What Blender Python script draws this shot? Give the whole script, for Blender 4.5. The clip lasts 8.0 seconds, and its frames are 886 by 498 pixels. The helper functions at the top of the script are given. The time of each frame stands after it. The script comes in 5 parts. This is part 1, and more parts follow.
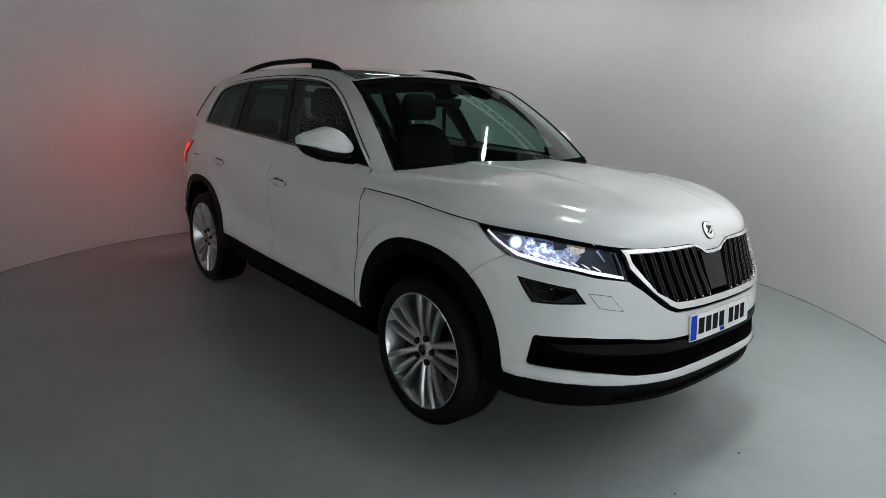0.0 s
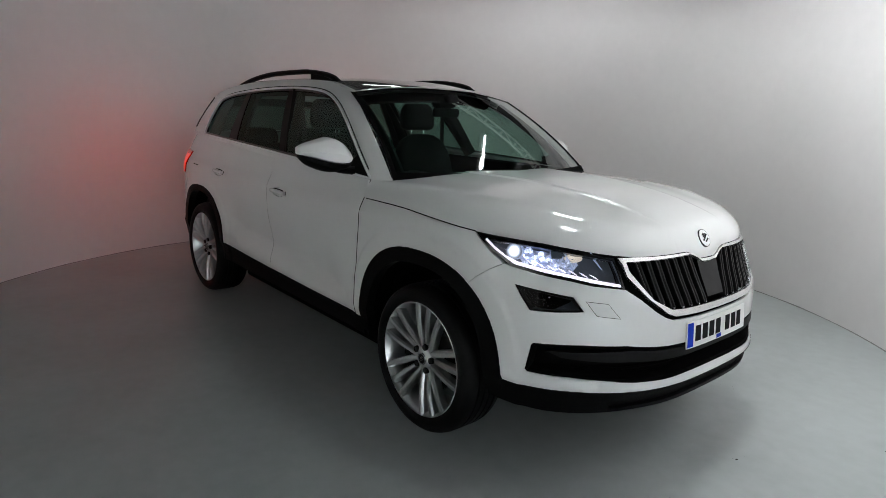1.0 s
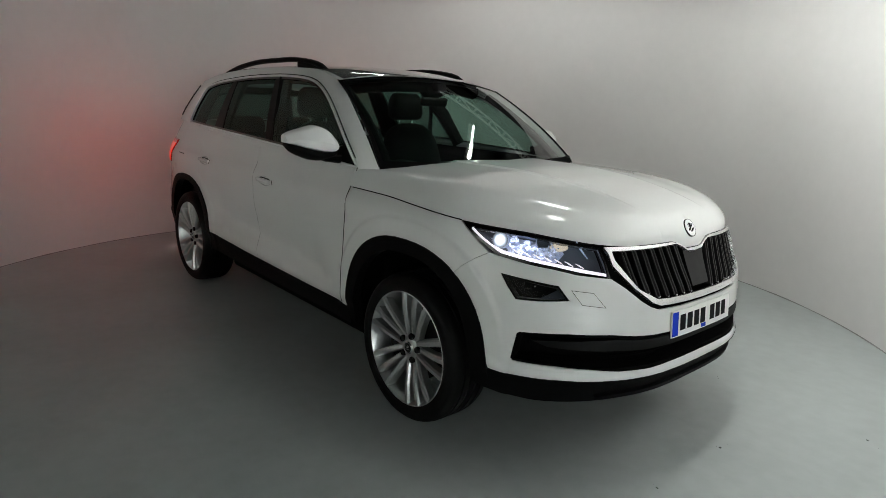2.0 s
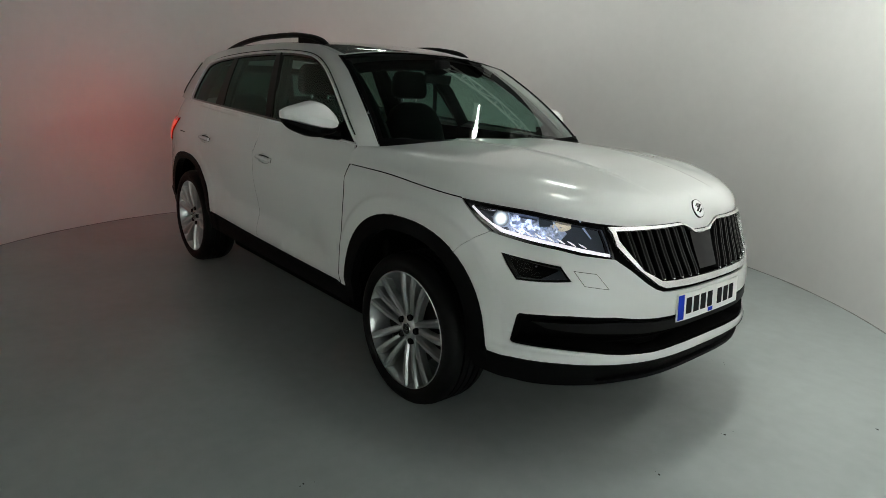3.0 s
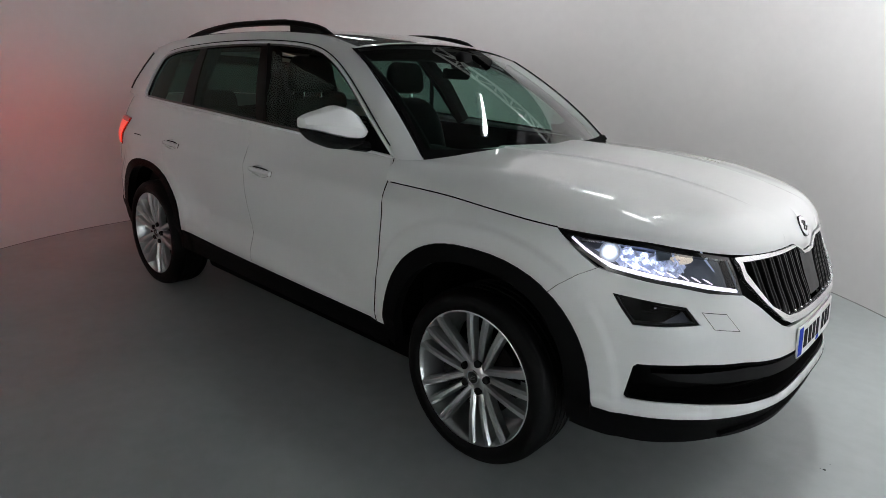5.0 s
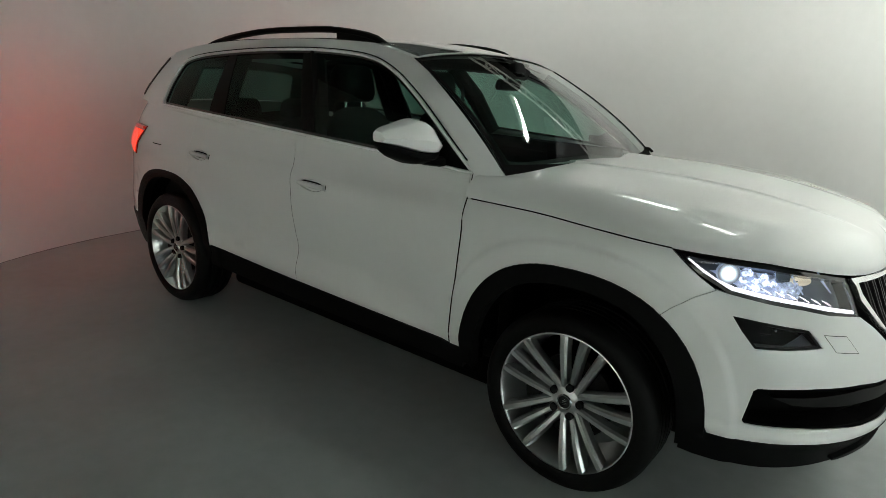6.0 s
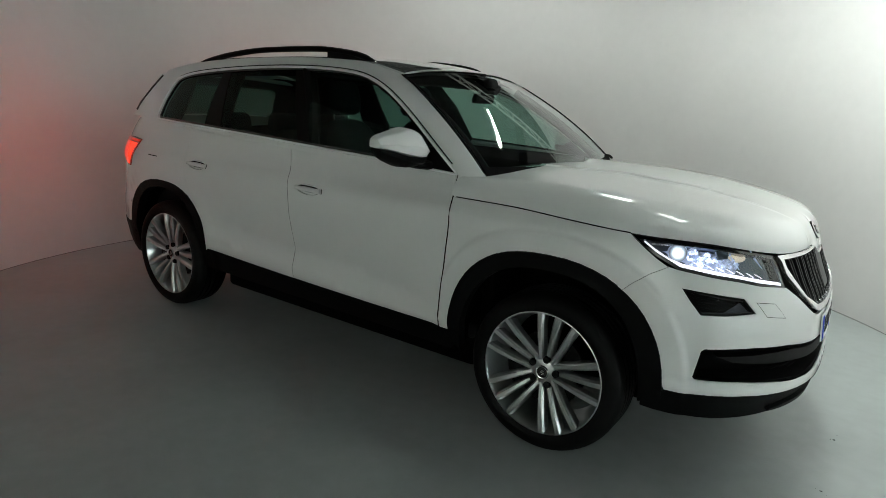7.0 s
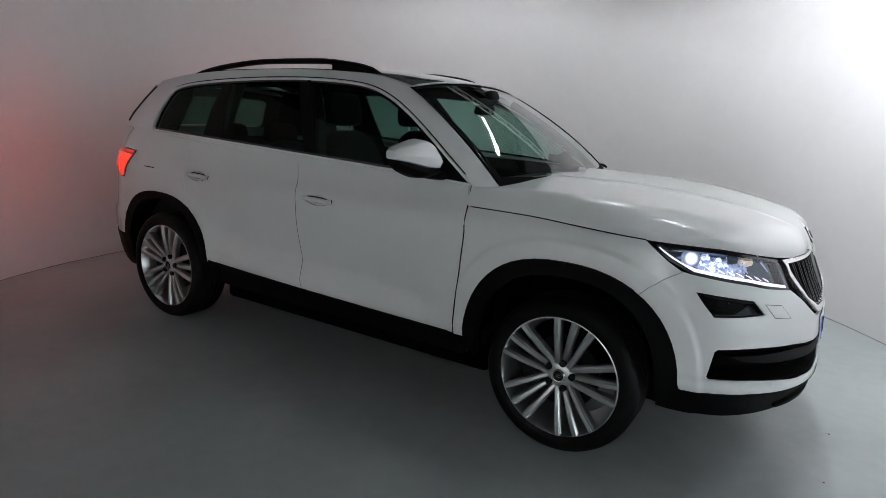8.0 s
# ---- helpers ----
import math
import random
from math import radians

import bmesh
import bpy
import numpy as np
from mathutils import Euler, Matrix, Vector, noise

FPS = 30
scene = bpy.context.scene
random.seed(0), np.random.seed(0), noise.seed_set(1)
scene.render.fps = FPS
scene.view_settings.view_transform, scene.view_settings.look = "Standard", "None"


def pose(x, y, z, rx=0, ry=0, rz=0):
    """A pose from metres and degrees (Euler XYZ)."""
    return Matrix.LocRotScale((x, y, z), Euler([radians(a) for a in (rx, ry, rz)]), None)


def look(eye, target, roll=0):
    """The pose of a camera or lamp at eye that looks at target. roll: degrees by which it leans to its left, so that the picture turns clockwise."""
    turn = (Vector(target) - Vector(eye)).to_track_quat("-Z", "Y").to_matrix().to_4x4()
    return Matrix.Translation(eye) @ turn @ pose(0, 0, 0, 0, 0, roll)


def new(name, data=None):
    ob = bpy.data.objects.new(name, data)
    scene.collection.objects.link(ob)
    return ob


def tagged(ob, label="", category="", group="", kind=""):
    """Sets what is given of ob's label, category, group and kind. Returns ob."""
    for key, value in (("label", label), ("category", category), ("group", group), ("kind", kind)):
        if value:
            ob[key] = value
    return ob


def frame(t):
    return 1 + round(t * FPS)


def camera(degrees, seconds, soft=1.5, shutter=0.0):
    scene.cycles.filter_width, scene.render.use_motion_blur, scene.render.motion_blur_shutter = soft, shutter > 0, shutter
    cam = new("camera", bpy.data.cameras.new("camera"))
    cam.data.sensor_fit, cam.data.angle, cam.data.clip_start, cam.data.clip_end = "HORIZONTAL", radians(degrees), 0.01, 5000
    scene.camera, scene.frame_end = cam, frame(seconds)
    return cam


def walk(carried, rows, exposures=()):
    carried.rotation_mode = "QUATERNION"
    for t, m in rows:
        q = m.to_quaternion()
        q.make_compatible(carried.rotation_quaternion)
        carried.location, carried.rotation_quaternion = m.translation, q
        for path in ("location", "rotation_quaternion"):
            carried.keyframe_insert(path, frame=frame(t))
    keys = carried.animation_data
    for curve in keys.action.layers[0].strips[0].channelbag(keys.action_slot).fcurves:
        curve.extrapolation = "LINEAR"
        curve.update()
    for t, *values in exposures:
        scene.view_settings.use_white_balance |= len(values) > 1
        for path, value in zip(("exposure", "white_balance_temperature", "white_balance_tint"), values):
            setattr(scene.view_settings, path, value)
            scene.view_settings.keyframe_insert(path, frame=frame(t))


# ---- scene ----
import functools
from mathutils.geometry import delaunay_2d_cdt

cam = camera(71.4, 8.0, soft=0.6)
PATH = [
    (0, (3.492, -2.593, 1.481), (2.016, -1.324, 1.021), 2.7),
    (0.5, (3.501, -2.598, 1.488), (2.025, -1.324, 1.041), 2.5),
    (1, (3.51, -2.611, 1.489), (2.032, -1.335, 1.056), 2.5),
    (1.5, (3.518, -2.61, 1.491), (2.06, -1.312, 1.052), 2.5),
    (3, (3.494, -2.524, 1.432), (2.035, -1.251, 0.929), 3.3),
    (3.5, (3.411, -2.506, 1.436), (1.974, -1.217, 0.913), 3.2),
    (4, (3.175, -2.588, 1.466), (1.79, -1.25, 0.928), 3.0),
    (5.5, (2.498, -2.645, 1.49), (1.272, -1.16, 0.947), 3.1),
    (6, (2.296, -2.844, 1.492), (1.113, -1.32, 0.964), 3.5),
    (6.5, (2.286, -3.009, 1.495), (1.146, -1.443, 0.996), 3.7),
    (7, (2.42, -3.175, 1.466), (1.317, -1.574, 0.997), 3.3),
    (7.5, (2.429, -3.294, 1.459), (1.373, -1.654, 1.013), 3.2),
    (8, (2.265, -3.351, 1.47), (1.249, -1.685, 1.033), 3.3),
]
EXPOSURES = [(0, -0.08, 6280, 7), (0.5, 0.01, 6290, 12), (1, 0.03, 6370, 10), (1.5, 0.0, 6540, 8), (3, -0.13, 6710, 1), (3.5, -0.12, 6270, 5), (4, -0.05, 6220, 13),
             (5.5, 0.16, 6600, 7), (6, 0.15, 6740, -1), (6.5, 0.11, 6760, -2), (7, 0.08, 6520, -1), (7.5, 0.06, 6200, 9), (8, 0.07, 6200, 11)]
walk(cam, [(t, look(eye, target, roll)) for t, eye, target, roll in PATH], EXPOSURES)

# ---- world and lights ----
world = bpy.data.worlds.new("studio")
scene.world = world
world.use_nodes = True
world.node_tree.nodes["Background"].inputs[0].default_value = (.5, .52, .55, 1)
world.node_tree.nodes["Background"].inputs[1].default_value = .02


CEIL = 2.86
PANELS = [(.80, 1.235, -27.5, .87, .056, 8.5), (2.05, -.12, -20, .48, .19, 5), (-1.6, 1.0, 60, .45, .10, 1.4)]
# fill troughs added above the view to brighten the wall and the floor
FILL_COVES = [(11, 2.0, 1.7, 78, 7), (55, 1.85, 1.0, 17, 0), (112, 2.0, 1.2, 8, 0)]
COVE_Z = 2.76
# fill lamps added out of view; their bounce lights the car's flank and nose
FILL_WASHERS = [(-2.6, -6.55, 1.0, 0, 20), (.6, -6.55, 1.0, 0, 94), (3.8, -6.55, 1.0, 0, 118), (6.55, -4.4, .7, 90, 148), (6.55, -1.6, .5, 90, 215)]


# ---- materials ----
def material(name, base, rough=.5, metal=0.0, coat=0.0, noise=0.0, scale=8.0, bump=0.0, bump_scale=200.0, rough_noise=0.0, emit=None, power=0.0, spec=.5):
    m = bpy.data.materials.new(name)
    m.use_nodes = True
    nodes, links = m.node_tree.nodes, m.node_tree.links
    b = nodes["Principled BSDF"]
    b.inputs["Base Color"].default_value = (*base, 1)
    b.inputs["Roughness"].default_value = rough
    b.inputs["Specular IOR Level"].default_value = spec
    b.inputs["Metallic"].default_value = metal
    b.inputs["Coat Weight"].default_value = coat
    b.inputs["Coat Roughness"].default_value = .03
    if emit:
        b.inputs["Emission Color"].default_value = (*emit, 1)
        b.inputs["Emission Strength"].default_value = power
    coords = nodes.new("ShaderNodeTexCoord")
    if noise or rough_noise:
        n1, n2, mixer = nodes.new("ShaderNodeTexNoise"), nodes.new("ShaderNodeTexNoise"), nodes.new("ShaderNodeMix")
        n1.inputs["Scale"].default_value, n2.inputs["Scale"].default_value = scale, scale * 9
        n1.inputs["Detail"].default_value = n2.inputs["Detail"].default_value = 5
        mixer.data_type = "FLOAT"
        mixer.inputs[0].default_value = .35
        for n, k in ((n1, 2), (n2, 3)):
            links.new(coords.outputs["Object"], n.inputs["Vector"])
            links.new(n.outputs["Fac"], mixer.inputs[k])
        if noise:
            ramp = nodes.new("ShaderNodeMapRange")
            ramp.inputs[1].default_value, ramp.inputs[2].default_value = .3, .7
            ramp.inputs[3].default_value, ramp.inputs[4].default_value = 1 - noise, 1 + noise
            links.new(mixer.outputs[0], ramp.inputs[0])
            mul = nodes.new("ShaderNodeVectorMath")
            mul.operation = "SCALE"
            mul.inputs[0].default_value = base
            links.new(ramp.outputs[0], mul.inputs["Scale"])
            links.new(mul.outputs[0], b.inputs["Base Color"])
        if rough_noise:
            ramp = nodes.new("ShaderNodeMapRange")
            ramp.inputs[1].default_value, ramp.inputs[2].default_value = .3, .7
            ramp.inputs[3].default_value, ramp.inputs[4].default_value = rough - rough_noise, rough + rough_noise
            links.new(mixer.outputs[0], ramp.inputs[0])
            links.new(ramp.outputs[0], b.inputs["Roughness"])
    if bump:
        n3, bp = nodes.new("ShaderNodeTexNoise"), nodes.new("ShaderNodeBump")
        n3.inputs["Scale"].default_value = bump_scale
        bp.inputs["Strength"].default_value, bp.inputs["Distance"].default_value = bump, .002
        links.new(coords.outputs["Object"], n3.inputs["Vector"])
        links.new(n3.outputs["Fac"], bp.inputs["Height"])
        links.new(bp.outputs[0], b.inputs["Normal"])
    return m


def glass_material(name, tint, gloss=1.0, least=.05):
    m = bpy.data.materials.new(name)
    m.use_nodes = True
    nodes, links = m.node_tree.nodes, m.node_tree.links
    nodes.remove(nodes["Principled BSDF"])
    clear, shine, facing, mixer = (nodes.new("ShaderNode" + k) for k in ("BsdfTransparent", "BsdfGlossy", "LayerWeight", "MixShader"))
    power, scaled = nodes.new("ShaderNodeMath"), nodes.new("ShaderNodeMath")
    power.operation, scaled.operation = "POWER", "MULTIPLY_ADD"
    power.inputs[1].default_value, scaled.inputs[1].default_value, scaled.inputs[2].default_value = 3.4, .92, least
    clear.inputs[0].default_value = (*tint, 1)
    shine.inputs["Roughness"].default_value = .01
    shine.inputs[0].default_value = (*gloss, 1) if isinstance(gloss, tuple) else (gloss, gloss, gloss, 1)
    facing.inputs[0].default_value = .5
    links.new(facing.outputs["Facing"], power.inputs[0])
    links.new(power.outputs[0], scaled.inputs[0])
    links.new(scaled.outputs[0], mixer.inputs[0])
    links.new(clear.outputs[0], mixer.inputs[1])
    links.new(shine.outputs[0], mixer.inputs[2])
    links.new(mixer.outputs[0], nodes["Material Output"].inputs["Surface"])
    return m


PAINT = material("white_paint", (.80, .81, .80), .55, coat=1.0, noise=.015, scale=3, spec=.2)
PLASTIC = material("black_plastic", (.0022, .0022, .0024), .6, spec=.09, noise=.2, scale=20, bump=.25, bump_scale=900)
GLOSS = material("gloss_black", (.006, .006, .007), .12, coat=.5, rough_noise=.03)
ROOF_GREY = material("roof_grey", (.17, .175, .172), .06, coat=1.0, rough_noise=.02)
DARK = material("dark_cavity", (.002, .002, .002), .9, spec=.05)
CHROME = material("chrome", (.75, .76, .78), .1, metal=1.0, rough_noise=.03, scale=20)
SATIN = material("satin_trim", (.62, .63, .63), .28, metal=1.0, rough_noise=.05, scale=20)
ALLOY = material("silver_alloy", (.60, .61, .61), .30, metal=.9, coat=.4, noise=.05, scale=15)
ALLOY_DARK = material("brake_iron", (.010, .010, .010), .55, metal=.3, spec=.2, noise=.2, scale=25)
RUBBER = material("tyre_rubber", (.0036, .0036, .0038), .55, spec=.14, noise=.25, scale=14, bump=.3, bump_scale=500)
GLASS = glass_material("clear_glass", (.50, .70, .63), (.34, .44, .40), .03)
SCREEN_GLASS = glass_material("screen_glass", (.52, .70, .63), 1.0, .035)
PRIVACY = glass_material("privacy_glass", (.17, .30, .26), (.22, .30, .27), .02)
TRIM = material("satin_silver", (.94, .95, .95), .25, metal=.05, coat=.3)
BEZEL = material("lamp_bezel", (.10, .115, .14), .3, metal=.3, coat=.4)
FOG_LENS = glass_material("fog_lens", (.6, .6, .62), .3, .03)
PILLAR = material("pillar_black", (.003, .003, .003), .35, spec=.06)
FRAME = material("bright_frame", (.88, .88, .88), .24, metal=.9, coat=.3, rough_noise=.04, scale=20)
# the bowl's lit look is put in as weak emission
BOWL = material("reflector_bowl", (.50, .56, .68), .35, metal=.5, emit=(.60, .72, 1.0), power=.18)
LENS = glass_material("lamp_lens", (.93, .95, 1.0))
LED = material("led_white", (.8, .8, .8), .3, emit=(.96, .86, .95), power=1.0)
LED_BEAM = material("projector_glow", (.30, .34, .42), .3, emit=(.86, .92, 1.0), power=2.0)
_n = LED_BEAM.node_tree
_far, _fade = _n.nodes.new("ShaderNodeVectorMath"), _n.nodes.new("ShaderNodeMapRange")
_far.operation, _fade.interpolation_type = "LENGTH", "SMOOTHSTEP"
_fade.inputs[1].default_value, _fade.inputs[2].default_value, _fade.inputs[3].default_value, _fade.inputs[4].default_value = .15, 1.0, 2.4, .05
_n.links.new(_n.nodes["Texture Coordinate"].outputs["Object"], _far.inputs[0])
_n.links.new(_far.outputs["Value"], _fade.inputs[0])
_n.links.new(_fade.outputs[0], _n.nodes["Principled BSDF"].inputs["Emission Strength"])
# blue haze inside the headlamp, put in as emission of a plate
REFLECTOR_HAZE = material("reflector_haze", (.45, .50, .62), .3, metal=.4, noise=.4, scale=60, emit=(.48, .60, 1.0), power=.16)
# glints on the reflector, put in as noisy emission at three strengths
SPARKLE = []
for _power in (2.3, .95, .35):
    _m = material("painted_sparkle", (.50, .56, .68), .25, metal=.5, emit=(.68, .74, 1.0), power=1.0)
    _n = _m.node_tree
    _grain, _level = _n.nodes.new("ShaderNodeTexNoise"), _n.nodes.new("ShaderNodeMapRange")
    _grain.inputs["Scale"].default_value, _grain.inputs["Detail"].default_value, _grain.inputs["Distortion"].default_value = 55, 2, 1.2
    _level.inputs[1].default_value, _level.inputs[2].default_value, _level.inputs[3].default_value, _level.inputs[4].default_value = .36, .68, .04, _power
    _n.links.new(_n.nodes["Texture Coordinate"].outputs["Object"], _grain.inputs["Vector"])
    _n.links.new(_grain.outputs["Fac"], _level.inputs[0])
    _n.links.new(_level.outputs[0], _n.nodes["Principled BSDF"].inputs["Emission Strength"])
    SPARKLE.append(_m)
# bright look of the indicator bowl put in as emission
AMBER = material("indicator_lens", (.60, .53, .44), .2, coat=.5, emit=(.9, .80, .66), power=.4)
TAIL = material("tail_red", (.5, .02, .01), .2, coat=.8, emit=(1.0, .045, .02), power=1.0)
TAIL_SOFT = material("tail_red_dim", (.4, .02, .01), .2, coat=.8, emit=(1.0, .04, .02), power=.28)
# strong red for an added emitter that reddens the wall
TAIL_SPILL = material("spill_red", (.5, .02, .01), .2, coat=.8, emit=(1.0, .075, .028), power=90)
TAIL_DARK = material("tail_lens", (.25, .01, .01), .15, coat=1.0)
LEATHER = material("black_leather", (.006, .006, .0065), .75, spec=.12, noise=.15, scale=20, bump=.3, bump_scale=300)
CABIN = material("cabin_plastic", (.005, .005, .0055), .8, spec=.12, noise=.1, scale=15)
LINER = material("roof_liner", (.13, .13, .125), .9, noise=.05, scale=30)
PLATE = material("plate_reflective", (.88, .88, .86), .35, noise=.02, scale=40)
BLUE = material("plate_blue", (.004, .04, .50), .6, spec=.15)
INK = material("plate_ink", (.008, .008, .009), .7, spec=.1)
WALL = material("wall_paint", (.76, .74, .73), .55, noise=.035, scale=1.4, bump=.08, bump_scale=60)
CEILING = material("ceiling_paint", (.034, .034, .035), .8, noise=.1, scale=1.5)
FLOOR = material("floor_paint", (.408, .444, .440), .32, noise=.12, scale=1.3, bump=.06, bump_scale=30, spec=.34)
BOUNCE_WALL = material("bounce_wall", (.62, .62, .63), .8, noise=.06, scale=2)
TRUSS = material("truss_aluminium", (.62, .62, .60), .5, metal=0.0, noise=.04, scale=12)
DIRT = material("floor_speck", (.03, .03, .03), .8)
BAR = material("bar_grey", (.004, .004, .0042), .55, spec=.13, noise=.1, scale=30)
SLAT = material("slat_black", (.004, .004, .0045), .36, spec=.22, rough_noise=.05, scale=25)
SEALANT = material("joint_sealant", (.30, .29, .29), .8, noise=.3, scale=9)


# ---- the car's form, in its own axes: x ahead from the middle of the wheelbase, y to its left, z up ----
def spline(knots):
    """A smooth curve through (u, value) knots (monotone cubic); a function of u."""
    us, vs = np.array(knots, float).T
    h, d = np.diff(us), np.diff(vs) / np.diff(us)
    m = np.r_[d[0], [0.0 if a * b <= 0 else 2 * a * b / (a + b) for a, b in zip(d[:-1], d[1:])], d[-1]]

    def at(u):
        u = min(max(u, us[0]), us[-1])
        k = min(int(np.searchsorted(us, u, "right")) - 1, len(h) - 1)
        t = (u - us[k]) / h[k]
        return float(vs[k] * (1 + 2 * t) * (1 - t) ** 2 + h[k] * m[k] * t * (1 - t) ** 2 + vs[k + 1] * t * t * (3 - 2 * t) + h[k] * m[k + 1] * t * t * (t - 1))
    return at


def smooth(a, b, u):
    t = min(max((u - a) / (b - a), 0.0), 1.0)
    return t * t * (3 - 2 * t)


# plan of the widest line of the body, from the middle of the tail round the right flank to the nose
PLAN = [(-2.28, 0), (-2.27, .38), (-2.23, .66), (-2.13, .79), (-1.93, .872), (-1.5, .912), (-1.0, .924), (-.4, .932), (.3, .932), (.9, .928),
        (1.4, .922), (1.68, .905), (1.86, .878), (2.02, .826), (2.165, .715), (2.272, .55), (2.334, .36), (2.349, .25), (2.355, .12), (2.356, 0)]
_len = np.r_[0, np.cumsum([math.dist(a, b) for a, b in zip(PLAN, PLAN[1:])])]
_px, _py = spline(list(zip(_len, [p[0] for p in PLAN]))), spline(list(zip(_len, [p[1] for p in PLAN])))
_dense = np.array([(_px(u), _py(u)) for u in np.linspace(0, _len[-1], 1600)])
_arc = np.r_[0, np.cumsum(np.hypot(*np.diff(_dense, axis=0).T))]
_arc -= np.interp(0.0, _dense[:, 0], _arc)
S_TAIL, S_NOSE = float(_arc[0]), float(_arc[-1])
_tan = np.gradient(_dense, _arc, axis=0)
_kern = np.hanning(61) / np.hanning(61).sum()
_tan = np.stack([np.convolve(np.pad(_tan[:, k], 30, "edge"), _kern, "valid") for k in (0, 1)], 1)

SIDE_IN = spline([(.18, .10), (.28, .05), (.36, .03), (.43, .020), (.485, .004), (.52, .003), (.635, .0015), (.72, .0005), (.83, .0), (.92, .002), (.985, .004), (1.0, .012), (1.05, .045), (1.14, .085), (1.30, .16)])
FOLD_TOP = spline([(-1.1, .672), (-.64, .646), (-.1, .612), (.15, .60), (.55, .575), (.72, .53), (.83, .492)])
FOLD_LOW = spline([(-1.1, .562), (-.78, .548), (-.09, .514), (.39, .474), (.83, .468)])
NOSE_IN = spline([(.18, .16), (.25, .09), (.31, .045), (.40, .018), (.425, -.008), (.445, -.011), (.462, -.004), (.475, .004), (.50, -.003), (.62, .006), (.74, .020), (.80, .043), (.84, .062), (.90, .085), (.96, .11), (1.0, .135), (1.08, .20)])
TAIL_IN = spline([(.20, .15), (.30, .05), (.45, .01), (.62, .0), (.72, .02), (.80, .03), (1.0, .045), (1.15, .09), (1.30, .20)])


def without_kinks(at, low=.50):
    """The same profile with its corners rounded above the lip of the bumper."""
    zs = np.arange(.10, 1.50, .004)
    v = np.array([at(z) for z in zs])
    kernel = np.hanning(27) / np.hanning(27).sum()
    soft = np.convolve(np.pad(v, 13, "edge"), kernel, "valid")
    w = np.clip((zs - low) / .06, 0, 1)
    v = v * (1 - w) + soft * w
    return lambda z: float(np.interp(z, zs, v))


SIDE_IN, NOSE_IN, TAIL_IN = (without_kinks(f) for f in (SIDE_IN, NOSE_IN, TAIL_IN))


def swell(s, z, x0, z0, a, b):
    """The flare of the body round a wheel opening."""
    if abs(s - x0) > a * 1.6 or z > z0 + b * 1.6:
        return 0.0
    n = 2.25 if s > x0 else 2.5
    q = ((abs(s - x0) / a) ** n + (max(z - z0, 0) / b) ** n) ** (1 / n)
    return smooth(1.20, 1.14, q)


def fold(s, z):
    """How far the lower doors are drawn in: a ledge that faces up above the sill and fades into the door over it."""
    deep = .034 * smooth(.84, .50, s) * smooth(-1.06, -.72, s)
    top, low = FOLD_TOP(s), FOLD_LOW(s)
    if deep == 0 or z <= low:
        return 0.0
    if z < top:
        return deep * smooth(low - .02, top + .02, z)
    return deep * smooth(top + .26, top - .03, z)


def flank(s, z, out=0.0, side=-1):
    """The lower body: s along the plan (0 at the middle of the flank, ahead positive), z up; side -1: the car's right."""
    if s > S_NOSE:
        s, side = 2 * S_NOSE - s, -side
    x, y = np.interp(s, _arc, _dense[:, 0]), np.interp(s, _arc, _dense[:, 1])
    tx, ty = np.interp(s, _arc, _tan[:, 0]), np.interp(s, _arc, _tan[:, 1])
    n = math.hypot(tx, ty)
    nx, ny = -ty / n, tx / n
    wf, wr = smooth(1.55, 2.35, s), smooth(1.6, 2.5, -s)
    d = SIDE_IN(z) * (1 - wf - wr) + NOSE_IN(z) * wf + TAIL_IN(z) * wr
    d += fold(s, z)
    d -= out + .0075 * swell(s, z, 1.3955, .38, .501 if s > 1.3955 else .478, .499) + .004 * swell(s, z, -1.41, .42, .475, .43)
    y = y - ny * d
    return (float(x - nx * d), float(side * max(y, 0.0)), z)


def s_of(x=None, y=None):
    """The place along the plan where the widest line is at that x (flank) or that y (nose)."""
    if x is not None:
        return float(np.interp(x, _dense[:, 0], _arc))
    k = len(_arc) // 2
    return float(np.interp(-y, -_dense[k:, 1], _arc[k:]))


# bonnet: its edge on the flank and nose, and the crowned top
EDGE_Z = spline([(.87, 1.047), (1.167, 1.044), (1.43, 1.03), (1.69, 1.015), (2.0, 1.001), (2.11, .99), (2.36, .964), (2.5, .957), (2.8, .956), (2.845, .948), (2.885, .930), (2.912, .9215), (2.93, .92), (3.0, .92)])
BONNET_Z = spline([(.85, 1.178), (1.1, 1.181), (1.4, 1.179), (1.7, 1.161), (1.95, 1.123), (2.1, 1.085), (2.2, 1.048), (2.27, 1.008)])
COWL_X, NOSE_X = 1.12, 2.26


def bonnet_ridge(x):
    """Half the width of the raised middle of the bonnet between its two creases."""
    return .315 - .075 * (x - 1.15) / .95


def bonnet_top(x, y):
    a = abs(y)
    z = BONNET_Z(x) + .004 - .016 * (a / .85) ** 2
    b = a - bonnet_ridge(x)
    outer = .60 - .20 * (x - .95) / 1.2
    k = smooth(2.22, 1.92, x)
    z -= .020 * (1 - k) * (a / .85) ** 2
    return z - .0055 * k * smooth(-.004, .012, b) - .045 * k * max(b, 0) - .003 * smooth(-.08, .08, a - outer)


